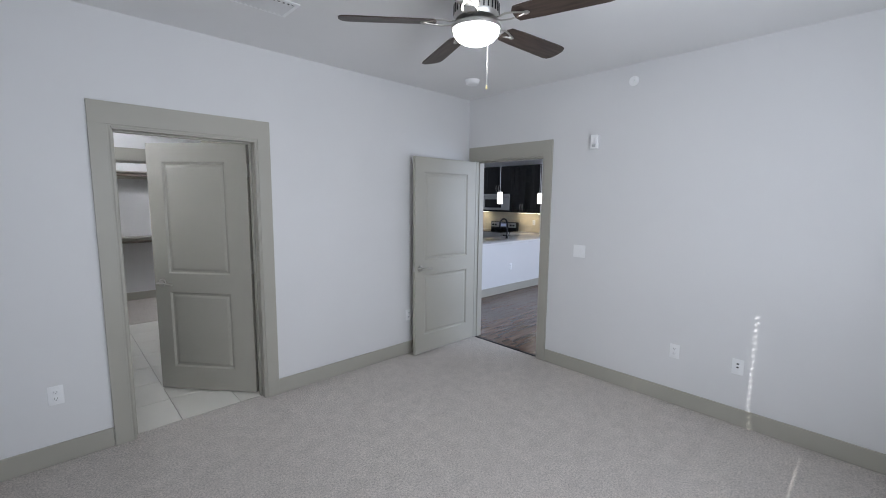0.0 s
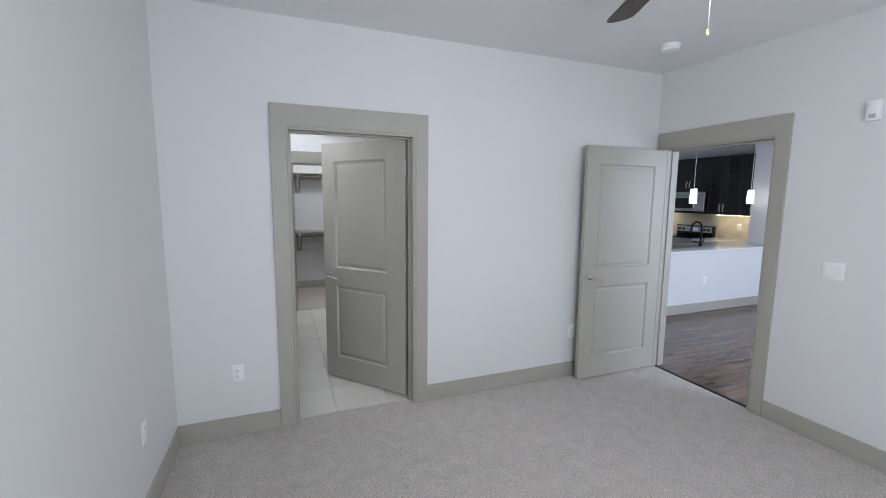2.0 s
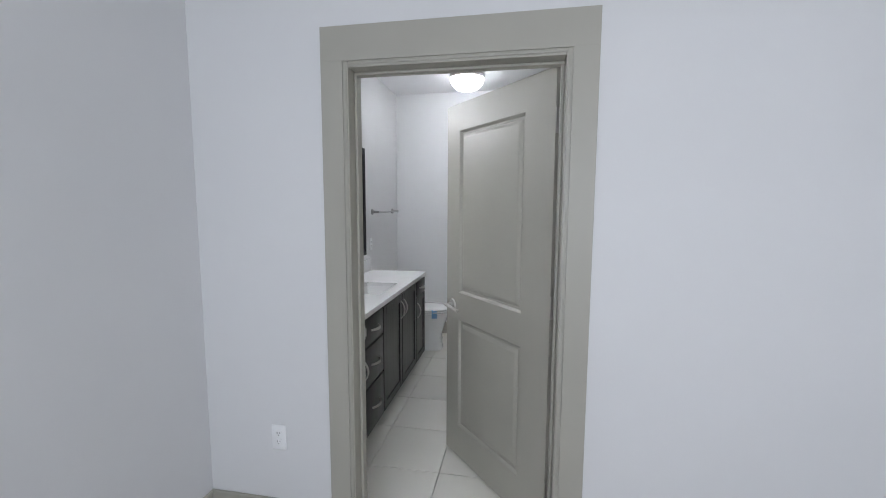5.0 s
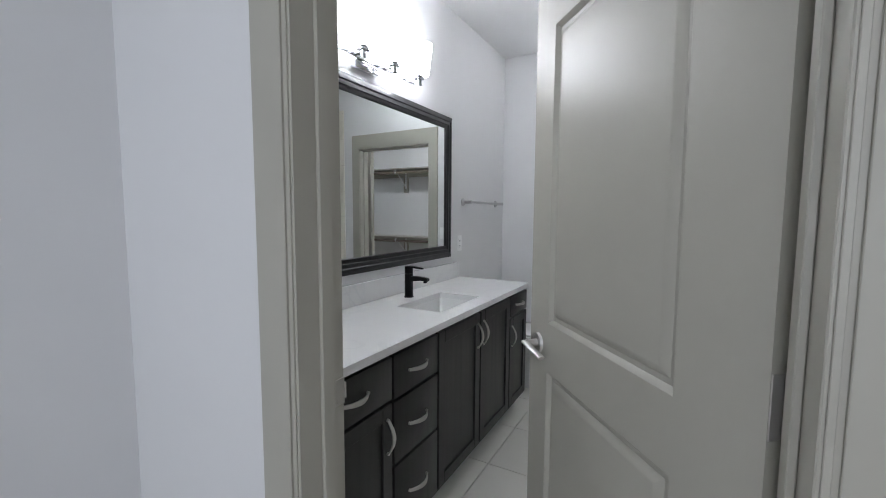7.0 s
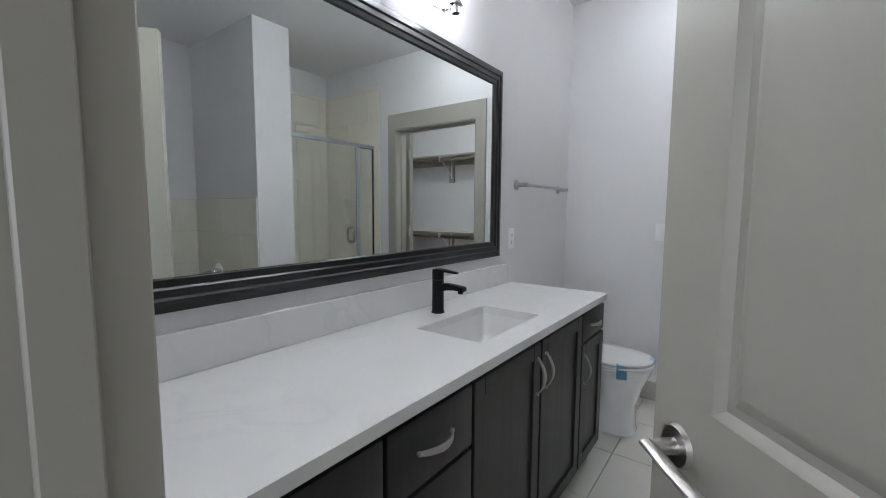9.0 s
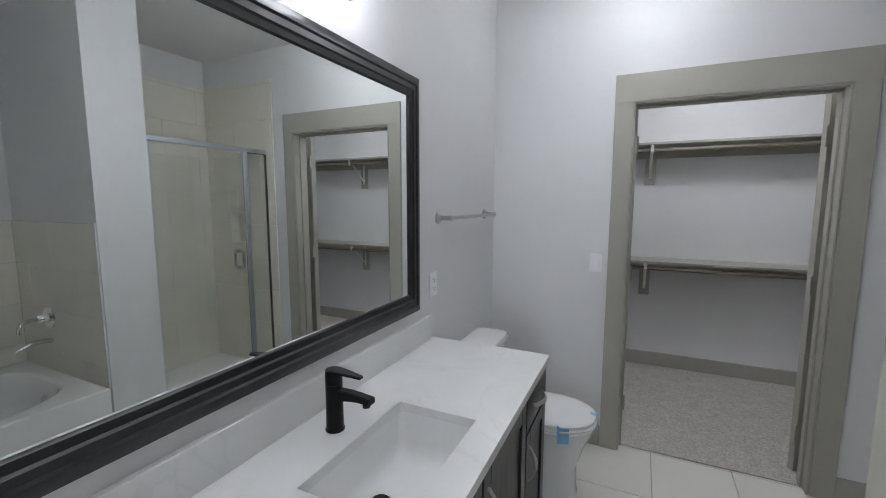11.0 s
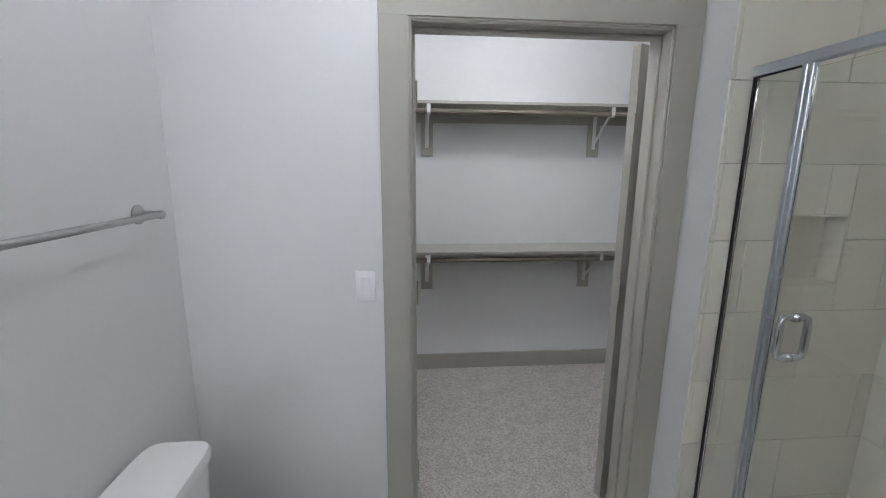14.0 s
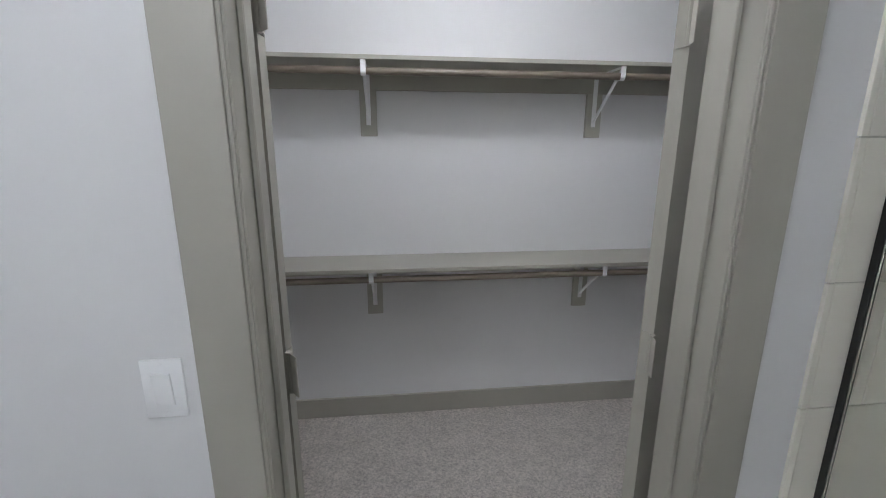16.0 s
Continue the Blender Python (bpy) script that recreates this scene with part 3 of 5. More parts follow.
vent = thing("ceiling_vent", pose(0.19, -0.765, H, 0, 0, 0), "white louvred air register in the ceiling", "air vent")
bm = B()
for x0, x1, y0, y1 in ((-0.19, 0.19, -0.11, -0.085), (-0.19, 0.19, 0.085, 0.11), (-0.19, -0.165, -0.0849, 0.0849), (0.165, 0.19, -0.0849, 0.0849)):
    box(bm, x0, x1, y0, y1, -0.008, 0, 0.002, 1)
part("frame", bm, PLASTIC, vent)
part("backing", box(B(), -0.165, 0.165, -0.085, 0.085, -0.0015, -0.0005), material("duct_grey", (0.12, 0.12, 0.12), 0.7), vent, "dark duct behind the louvres")
slat_mesh = None
for i in range(12):
    x = -0.15 + i * 0.0272
    if slat_mesh is None:
        bm = box(B(), -0.011, 0.011, -0.084, 0.084, -0.0007, 0.0007)
        bmesh.ops.transform(bm, matrix=pose(0, 0, 0, 0, 38, 0), verts=bm.verts)
        slat_mesh = mesh_of("slat", bm, PLASTIC)
    o = new("slat", slat_mesh)
    o.parent, o.location = vent, (x, 0, -0.0105)

# ceiling fan
FX, FY = 0.900, -1.775
fan = thing("ceiling_fan", pose(FX, FY, H), "five-blade brushed nickel ceiling fan with a lit glass bowl", "ceiling fan")
part("canopy", lathe(B(), [(0.001, 0), (0.07, 0), (0.068, -0.03), (0.04, -0.055), (0.001, -0.055)]), NICKEL, fan)
part("downrod", cyl(B(), (0, 0, -0.05), (0, 0, -0.08), 0.013), NICKEL, fan)
part("motor_housing", lathe(B(), [(0.001, -0.075), (0.05, -0.075), (0.1, -0.095), (0.115, -0.12), (0.115, -0.175), (0.105, -0.192), (0.07, -0.202), (0.001, -0.203)], seg=40), NICKEL, fan)
bm = B()
for k in range(30):
    a = 2 * math.pi * k / 30
    b2 = box(B(), 0.112, 0.118, -0.003, 0.003, -0.17, -0.125)
    bmesh.ops.transform(b2, matrix=pose(0, 0, 0, 0, 0, math.degrees(a)), verts=b2.verts)
    me = bpy.data.meshes.new("fin")
    b2.to_mesh(me)
    b2.free()
    bm.from_mesh(me)
    bpy.data.meshes.remove(me)
part("motor_fins", bm, BLACKMETAL, fan, "dark cooling slots round the motor")
part("light_collar", lathe(B(), [(0.001, -0.2035), (0.055, -0.2035), (0.06, -0.215), (0.125, -0.225), (0.131, -0.235), (0.129, -0.248), (0.001, -0.249)], seg=40), NICKEL, fan, "brushed nickel light ring")
bm = B()
lathe(bm, [(0.118, -0.2495), (0.114, -0.267), (0.098, -0.287), (0.07, -0.303), (0.035, -0.311), (0.001, -0.313)], seg=40)
part("light_bowl", bm, FANBULB, fan, "lit frosted glass bowl")
for dx, dy, zl in ((0.122, 0.026, -0.488), (-0.120, -0.037, -0.30)):
    ch = part("pull_chain", cyl(B(), (dx, dy, -0.235), (dx, dy, zl), 0.0016, seg=8), NICKEL, fan)
    part("chain_pull", lathe(B(), [(0.001, zl + 0.001), (0.004, zl), (0.006, zl - 0.018), (0.001, zl - 0.022)], (dx, dy, 0), 12), material("pull_knob", (0.6, 0.5, 0.3), 0.4), ch)


def blade_meshes():
    bm = B()
    outline = [(0.22, -0.056), (0.32, -0.063), (0.64, -0.072), (0.675, -0.066), (0.695, -0.04), (0.70, 0.0), (0.695, 0.04), (0.675, 0.066), (0.64, 0.072), (0.32, 0.063), (0.22, 0.056), (0.205, 0.03), (0.205, -0.03)]
    lo = [bm.verts.new((x, y, -0.003)) for x, y in outline]
    hi = [bm.verts.new((x, y, 0.003)) for x, y in outline]
    skin(bm, [lo, hi])
    bmesh.ops.transform(bm, matrix=pose(0, 0, 0, -12, 0, 0), verts=bm.verts)
    iron = B()
    for sy in (-1, 1):
        tube(iron, [(0.09, sy * 0.008, 0.01), (0.13, sy * 0.022, -0.006), (0.175, sy * 0.036, -0.004), (0.215, sy * 0.028, -0.004), (0.25, sy * 0.012, -0.006), (0.285, 0, -0.007)], 0.0065, 8, 0.6)
    cyl(iron, (0.27, 0, -0.012), (0.27, 0, -0.002), 0.012, seg=12)
    return mesh_of("blade", bm, FAN_WOOD), mesh_of("blade_iron", iron, NICKEL)


blade, iron = blade_meshes()
for k in range(5):
    o = new("blade", blade)
    o.parent, o.matrix_basis = fan, pose(0, 0, -0.208, 0, 0, 68 + 72 * k)
    o["label"] = "dark walnut fan blade"
    o2 = new("blade_iron", iron)
    o2.parent = o
    o2["label"] = "curled nickel blade bracket"

# bedroom window with closed slat blind; cord holes let sun dots through
win = thing("window_1", pose(0.82, YB - 0.07, 0.95), "unseen bedroom window in a white frame", "window", kind="structure")
for nm, b in (("window_frame", (-0.62, -0.58, -0.03, 0.03, 0, 1.3)), ("window_frame", (0.58, 0.62, -0.03, 0.03, 0, 1.3)), ("window_frame", (-0.5795, 0.5795, -0.03, 0.03, 1.26, 1.3)), ("window_sill", (-0.5795, 0.5795, -0.03, 0.05, 0, 0.03))):
    part(nm, box(B(), *b), PLASTIC, win)
blind = thing("window_blind", pose(0.82, YB - 0.006, 0.98), "closed white slatted blind of an unseen window", "blind")
part("headrail", box(B(), -0.6197, 0.6197, -0.03, 0.005, 1.212, 1.269, 0.004, 1), PLASTIC, blind)
bm = B()
cuts = [-0.452, 0.440]
e = 0.011
spans = [(-0.6197, cuts[0] - e), (cuts[0] + e, cuts[1] - e), (cuts[1] + e, 0.6197)]
for a, b in spans:
    box(bm, a, b, -0.0015, 0.0015, -0.0265, 0.0265)
for c in cuts:
    box(bm, c - e, c + e, -0.0015, 0.0015, -0.0265, -0.0076)
    box(bm, c - e, c + e, -0.0015, 0.0015, 0.0076, 0.0265)
bmesh.ops.transform(bm, matrix=pose(0, 0, 0, -6, 0, 0), verts=bm.verts)
part("bottom_rail", box(B(), -0.6197, 0.6197, -0.012, 0.004, 0.0005, 0.016, 0.002, 1), PLASTIC, blind)
slat = mesh_of("slat", bm, PLASTIC, False)
for k in range(26):
    o = new("slat", slat)
    o.parent, o.location = blind, (0, 0, 0.035 + k * 0.0465)

# unseen second window and blind, added so window light spreads further left
added_win = copy_thing(win, pose(-0.44, YB - 0.07, 0.95))
added_win.name = "window_2"
added_blind = thing("window_blind", pose(-0.44, YB - 0.006, 0.98), "closed white slatted blind of an unseen window", "blind")
part("headrail", box(B(), -0.6197, 0.6197, -0.03, 0.005, 1.212, 1.269, 0.004, 1), PLASTIC, added_blind)
part("bottom_rail", box(B(), -0.6197, 0.6197, -0.012, 0.004, 0.0005, 0.016, 0.002, 1), PLASTIC, added_blind)
bm = box(B(), -0.6197, 0.6197, -0.0015, 0.0015, -0.0265, 0.0265)
bmesh.ops.transform(bm, matrix=pose(0, 0, 0, -6, 0, 0), verts=bm.verts)
plain_slat = mesh_of("slat", bm, PLASTIC, False)
for k in range(26):
    o = new("slat", plain_slat)
    o.parent, o.location = added_blind, (0, 0, 0.035 + k * 0.0465)

# ---- bathroom ----
# floor tiles
tile_meshes = {}


def tile(parent, x0, x1, y0, y1, z0, z1, mat, gap=0.0025, name="tile", turn=None):
    """One tile as its own piece; alike tiles share a mesh. Sizes are along the tile's own axes."""
    w, d, h = round(x1 - x0 - gap, 4), round(y1 - y0 - gap, 4), round(z1 - z0, 4)
    key = (w, d, h, mat.name)
    if key not in tile_meshes:
        tile_meshes[key] = mesh_of(name, box(B(), -w / 2, w / 2, -d / 2, d / 2, -h / 2, h / 2, 0.0012, 1), mat, False)
    o = new(name, tile_meshes[key])
    o.parent = parent
    o.location = ((x0 + x1) / 2, (y0 + y1) / 2, (z0 + z1) / 2)
    return o


def cells(a, b, first, pitch):
    """Joints every pitch from first, clipped to a..b."""
    k = math.floor((a - first) / pitch)
    out, u = [], first + k * pitch
    while u < b - 0.004:
        lo, hi = max(a, u), min(b, u + pitch)
        if hi - lo > 0.012:
            out.append((lo, hi))
        u += pitch
    return out


def upright_tiles(parent, axis, at, out, u0, u1, z0, z1, pitch=0.61, rise=0.292, first=0.0, z_first=0.13):
    """Large wall tiles in staggered rows, proud of the wall at `at` towards `out`."""
    t = 0.008 * out
    for r, (za, zb) in enumerate(cells(z0, z1, z_first, rise)):
        for ua, ub in cells(u0, u1, first + (pitch / 2 if r % 2 else 0), pitch):
            g = 0.0015
            lo, hi = sorted((at, at + t))
            if axis == "y":
                tile(parent, ua + g, ub - g, lo, hi, za + g, zb - g, WALL_TILE, 0.0)
            else:
                tile(parent, lo, hi, ua + g, ub - g, za + g, zb - g, WALL_TILE, 0.0)


# vanity
CT = 0.87
VY0, VY1, VX = YA2, 2.145, -0.611
top = thing("vanity_countertop", pose(0, 0, CT), "white quartz vanity countertop with an undermount sink cutout", "countertop")
SX0, SX1, SY0, SY1 = -0.962, -0.704, 1.088, 1.53
bm = B()
for b in ((XM, VX, VY0, SY0), (XM, VX, SY1, VY1), (XM, SX0, SY0, SY1), (SX1, VX, SY0, SY1)):
    box(bm, b[0], b[1], b[2], b[3], -0.03, 0)
bmesh.ops.remove_doubles(bm, verts=bm.verts, dist=0.0001)
slab = part("slab", bm, QUARTZ, top)
part("backsplash", box(B(), XM, XM + 0.02, VY0, 2.115, 0.0005, 0.112, 0.002, 1), QUARTZ, top)

sink = thing("sink_basin", pose(0, 0, CT - 0.03), "rectangular white porcelain undermount sink", "sink")
bm = B()
rings = []
cx, cy = (SX0 + SX1) / 2, (SY0 + SY1) / 2
hx, hy = (SX1 - SX0) / 2, (SY1 - SY0) / 2
for gx, gy, z, r in ((0.018, 0.018, -0.0005, 0.03), (0.0, 0.0, -0.0005, 0.016), (-0.003, -0.003, -0.02, 0.018), (-0.010, -0.012, -0.085, 0.022), (-0.015, -0.018, -0.108, 0.026), (-0.027, -0.032, -0.122, 0.034), (-0.047, -0.057, -0.128, 0.04), (-0.085, -0.12, -0.131, 0.03), (-0.115, -0.2, -0.133, 0.008)):
    ring = []
    for qx, qy, a0 in ((1, 1, 0), (-1, 1, 90), (-1, -1, 180), (1, -1, 270)):
        for k in range(9):
            a = radians(a0 + k * 11.25)
            ring.append(bm.verts.new((cx + qx * (hx + gx - r) + r * math.cos(a), cy + qy * (hy + gy - r) + r * math.sin(a), z)))
    rings.append(ring)
skin(bm, rings, False)
bm.faces.new(rings[-1])
part("basin", bm, PORCELAIN, sink)
part("drain_stopper", lathe(B(), [(0.001, -0.131), (0.026, -0.131), (0.03, -0.127), (0.03, -0.118), (0.026, -0.114), (0.001, -0.113)], (cx - 0.045, cy - 0.02, 0)), BLACKMETAL, sink, "black drain stopper")

faucet = thing("vanity_faucet", pose(-1.045, 1.318, CT), "matte black single-lever bathroom faucet", "faucet")
part("body", lathe(B(), [(0.001, 0), (0.027, 0), (0.027, 0.004), (0.0245, 0.007), (0.0235, 0.1), (0.0235, 0.133), (0.001, 0.134)], seg=28), BLACKMETAL, faucet)
bm = B()
sec = [(0.015, 0.088, 0.120), (0.05, 0.096, 0.122), (0.085, 0.1, 0.120), (0.12, 0.0985, 0.1165), (0.127, 0.0975, 0.1155)]
rings = [[bm.verts.new((x, y, z)) for y, z in ((-0.014, lo), (0.014, lo), (0.015, (lo + hi) / 2), (0.013, hi), (-0.013, hi), (-0.015, (lo + hi) / 2))] for x, lo, hi in sec]
skin(bm, rings)
bmesh.ops.bevel(bm, geom=bm.edges[:], offset=0.002, segments=2, affect="EDGES")
part("spout", bm, BLACKMETAL, faucet)
part("aerator", cyl(B(), (0.108, 0, 0.088), (0.108, 0, 0.1), 0.0105, seg=18), BLACKMETAL, faucet)
part("handle_base", lathe(B(), [(0.001, 0.1345), (0.0235, 0.1345), (0.0235, 0.168), (0.022, 0.174), (0.001, 0.175)], seg=28), BLACKMETAL, faucet)
bm = B()
rings = [[bm.verts.new((x, s2 * w, z + dz)) for s2, dz in ((-1, -0.004), (1, -0.004), (1, 0.004), (-1, 0.004))] for x, w, z in ((-0.005, 0.019, 0.172), (0.03, 0.017, 0.171), (0.07, 0.011, 0.168), (0.094, 0.008, 0.166))]
skin(bm, rings)
bmesh.ops.bevel(bm, geom=bm.edges[:], offset=0.0015, segments=2, affect="EDGES")
part("lever", bm, BLACKMETAL, faucet)


def arc_pull(parent, m, length=0.13):
    """An arched bar pull, lying along its own x, arching towards -y."""
    bm = B()
    n = 10
    pts = []
    for k in range(n + 1):
        u = k / n * 2 - 1
        pts.append(((u * length / 2), -0.003 - 0.027 * (1 - u * u), 0))
    rings = []
    for k, p in enumerate(pts):
        u = abs(k / n * 2 - 1)
        w = 0.006 + 0.004 * (1 - u)
        rings.append([bm.verts.new((p[0], p[1] + a, b)) for a, b in ((-0.003, -w), (0.003, -w), (0.003, w), (-0.003, w))])
    skin(bm, rings)
    bmesh.ops.bevel(bm, geom=[e2 for e2 in bm.edges], offset=0.0012, segments=1, affect="EDGES")
    for sx in (-1, 1):
        cyl(bm, (sx * length / 2 * 0.96, 0.0, 0), (sx * length / 2 * 0.96, -0.008, 0), 0.006, seg=10)
    ob = part("pull_handle", bm, NICKEL, parent, "arched satin nickel pull", m)
    return ob


def shaker(w, h, parent, m, mat, name="cabinet_door", t=0.019, rail=0.055):
    """A cabinet door: recessed flat panel with stiles and rails; x across, y through (front at -t), z up from its lower corner."""
    ob = part(name, box(B(), rail - 0.004, w - rail + 0.004, -t + 0.009, -0.002, rail - 0.004, h - rail + 0.004), mat, parent, m=m)
    for a, b in ((0, rail), (w - rail, w)):
        part("stile", box(B(), a, b, -t, 0, 0, h, 0.002, 1), mat, ob)
    for a, b in ((0, rail), (h - rail, h)):
        part("rail", box(B(), rail + 0.0003, w - rail - 0.0003, -t, 0, a, b, 0.002, 1), mat, ob)
    return ob


FX0 = -0.638                      # face of the vanity boxes
KICK = 0.10


def vanity_unit(y0, y1, fronts, label):
    """A vanity box from y0 to y1; fronts: (kind, z0, z1, a, b) with a, b across the unit from 0 to its width."""
    th = thing("vanity_cabinet", pose(FX0, y0, 0, 0, 0, 90), label, "cabinet", "vanity cabinets")
    w = y1 - y0
    bm = B()
    hi = CT - 0.0305
    box(bm, 0.0005, 0.018, 0, 0.525, KICK, hi)
    box(bm, w - 0.018, w - 0.0005, 0, 0.525, KICK, hi)
    box(bm, 0.018, w - 0.018, 0, 0.525, KICK, KICK + 0.018)
    box(bm, 0.018, w - 0.018, 0.507, 0.525, KICK + 0.018, hi)
    box(bm, 0.018, w - 0.018, 0, 0.018, KICK + 0.018, hi)
    part("carcass", bm, ESPRESSO, th)
    part("toe_kick", box(B(), 0.0005, w - 0.0005, 0.06, 0.075, 0, KICK - 0.0005), ESPRESSO, th)
    for kind, z0, z1, a, b, hand in fronts:
        g = 0.006
        fw, fh = b - a - 2 * g, z1 - z0
        at = pose(a + g, -0.0005, z0)
        if kind == "drawer":
            f = part("drawer_front", box(B(), 0, fw, -0.019, 0, 0, fh, 0.003, 2), ESPRESSO, th, m=at)
            arc_pull(f, pose(fw / 2, -0.019, fh / 2))
        else:
            f = shaker(fw, fh, th, at, ESPRESSO)
            x = fw - 0.03 if hand == "r" else 0.03
            arc_pull(f, pose(x, -0.019, fh - 0.115, 0, 90, 0))
    return th


Z0, Z1 = KICK + 0.012, CT - 0.045
vanity_unit(VY0 + 0.004, 0.583, [("drawer", 0.668, Z1, 0.03, 0.444, ""), ("door", Z0, 0.655, 0.03, 0.444, "r")], "espresso wood vanity unit with a drawer over a door")
vanity_unit(0.583, 0.912, [("drawer", 0.66, Z1, 0, 0.329, ""), ("drawer", 0.41, 0.648, 0, 0.329, ""), ("drawer", Z0, 0.398, 0, 0.329, "")], "espresso wood vanity unit with three drawers")
vanity_unit(0.912, 1.80, [("door", Z0, Z1, 0, 0.444, "r"), ("door", Z0, Z1, 0.444, 0.888, "l")], "espresso wood sink cabinet with two doors")
vanity_unit(1.80, 2.128, [("drawer", 0.70, Z1, 0, 0.328, ""), ("door", Z0, 0.688, 0, 0.328, "l")], "espresso wood vanity unit with a small drawer over a door")

# framed mirror
MY0, MY1, MZ0, MZ1 = 0.27, 2.012, 1.032, 2.0
mir = thing("wall_mirror", pose(XM, 0, 0), "large wall mirror in a black stepped frame", "mirror")
prof = [(0, 0.0), (0, 0.016), (0.012, 0.022), (0.03, 0.024), (0.036, 0.019), (0.055, 0.021), (0.06, 0.015), (0.078, 0.014), (0.082, 0.008), (0.082, 0.0)]


def frame_side(p, q, inward):
    """One mitred length of frame between outer corners p and q (y, z), widening inward."""
    bm = B()
    p, q, n = Vector(p), Vector(q), Vector(inward)
    d = (q - p).normalized()
    rings = []
    for end, sg in ((p, 1), (q, -1)):
        rings.append([bm.verts.new((dep, *(end + n * off + d * sg * off))) for off, dep in prof])
    skin(bm, rings)
    return bm


for p, q, n in (((MY0, MZ0), (MY1, MZ0), (0, 1)), ((MY1, MZ0), (MY1, MZ1), (-1, 0)), ((MY1, MZ1), (MY0, MZ1), (0, -1)), ((MY0, MZ1), (MY0, MZ0), (1, 0))):
    part("frame_side", frame_side(p, q, n), BLACKFRAME, mir)
part("mirror_glass", box(B(), 0.002, 0.006, MY0 + 0.078, MY1 - 0.078, MZ0 + 0.078, MZ1 - 0.078), MIRROR, mir, "clear silvered mirror glass")

# vanity light
vl = thing("vanity_light", pose(XM, 1.085, 2.09), "four-lamp chrome vanity light with lit frosted glass shades", "wall light")
part("back_plate", box(B(), 0, 0.03, -0.09, 0.09, -0.045, 0.02, 0.004, 2), CHROME, vl)
part("bar", box(B(), 0.035, 0.05, -0.40, 0.40, -0.008, 0.008, 0.002, 1), CHROME, vl)
for k in range(4):
    y = (k - 1.5) * 0.24
    arm = part("arm", box(B(), 0.03, 0.105, y - 0.011, y + 0.011, -0.007, 0.007, 0.002, 1), CHROME, vl)
    part("cup", lathe(B(), [(0.001, -0.028), (0.016, -0.028), (0.016, 0.0), (0.03, 0.004), (0.03, 0.012), (0.02, 0.016), (0.03, 0.02), (0.03, 0.026), (0.001, 0.027)], (0.105, y, 0), 24), CHROME, arm)
    bm = B()
    seg = 28
    rings = [[bm.verts.new((0.105 + r * math.cos(2 * math.pi * j / seg), y + r * math.sin(2 * math.pi * j / seg), z)) for j in range(seg)] for r, z in ((0.04, 0.0275), (0.056, 0.0275), (0.076, 0.19), (0.073, 0.19), (0.053, 0.032), (0.04, 0.032))]
    skin(bm, rings, False)
    part("shade", bm, BULB, vl, "lit white frosted glass shade")
    part("bulb", lathe(B(), [(0.001, 0.032), (0.012, 0.034), (0.026, 0.08), (0.026, 0.1), (0.014, 0.122), (0.001, 0.126)], (0.105, y, 0), 16), BULBIN, vl, "lit bulb")

# flush ceiling lights
def dome_light(x, y, lamp, label):
    th = thing("ceiling_dome_light", pose(x, y, H), label, "ceiling light", "flush ceiling lights")
    part("base_ring", lathe(B(), [(0.001, 0), (0.168, 0), (0.172, -0.006), (0.172, -0.024), (0.166, -0.03), (0.001, -0.03)], seg=48), NICKEL, th, "brushed nickel base ring")
    prof = [(0.162, -0.0305)]
    for k in range(1, 9):
        a = math.pi / 2 * k / 8
        prof.append((max(0.162 * math.cos(a), 0.001), -0.0305 - 0.115 * math.sin(a)))
    part("glass_dome", lathe(B(), prof, seg=48), lamp, th, "lit frosted glass dome")
    part("finial", lathe(B(), [(0.001, -0.146), (0.009, -0.146), (0.011, -0.152), (0.006, -0.159), (0.001, -0.161)], seg=16), NICKEL, th)
    return th


dome_light(-0.285, 2.50, DOME, "round lit flush ceiling light of the bathroom")
dome_light(0.25, 3.50, CLOSETLAMP, "round lit flush ceiling light of the closet")

# towel bar, outlet, switch
tb = thing("towel_bar", pose(XM, 0, 1.425), "satin nickel towel bar on the wall", "towel bar")
for y in (2.222, 2.865):
    bm = B()
    lathe(bm, [(0.001, 0), (0.029, 0), (0.029, 0.006), (0.022, 0.012), (0.0125, 0.02), (0.0115, 0.06), (0.0135, 0.072), (0.001, 0.074)], seg=24)
    bmesh.ops.transform(bm, matrix=pose(0, y, 0, 0, 90, 0), verts=bm.verts)
    part("post", bm, STEEL, tb)
part("bar", cyl(B(), (0.066, 2.21, 0), (0.066, 2.877, 0), 0.0095, seg=16), STEEL, tb)
outlet(pose(XM, 2.165, 1.118, 0, 0, 90), "white duplex outlet above the vanity backsplash")
switch(pose(-0.523, YC, 1.141), 1, "white single rocker light switch beside the closet doorway")

# toilet
tl = thing("toilet", pose(XM + 0.012, 2.54, 0), "white two-piece toilet with a closed lid and blue tape", "toilet")
bm = B()
loft(bm, [(0.10, 0, 0.075, 0.165, 0.37, 6), (0.10, 0, 0.086, 0.188, 0.45, 6), (0.10, 0, 0.094, 0.205, 0.70, 6), (0.10, 0, 0.094, 0.205, 0.712, 6)])
part("tank", bm, PORCELAIN, tl)
bm = B()
loft(bm, [(0.10, 0, 0.094, 0.208, 0.7125, 6), (0.10, 0, 0.101, 0.216, 0.717, 6), (0.10, 0, 0.101, 0.216, 0.738, 6), (0.10, 0, 0.096, 0.21, 0.748, 6), (0.10, 0, 0.05, 0.12, 0.752, 4)])
part("tank_lid", bm, PORCELAIN, tl)
bm = B()
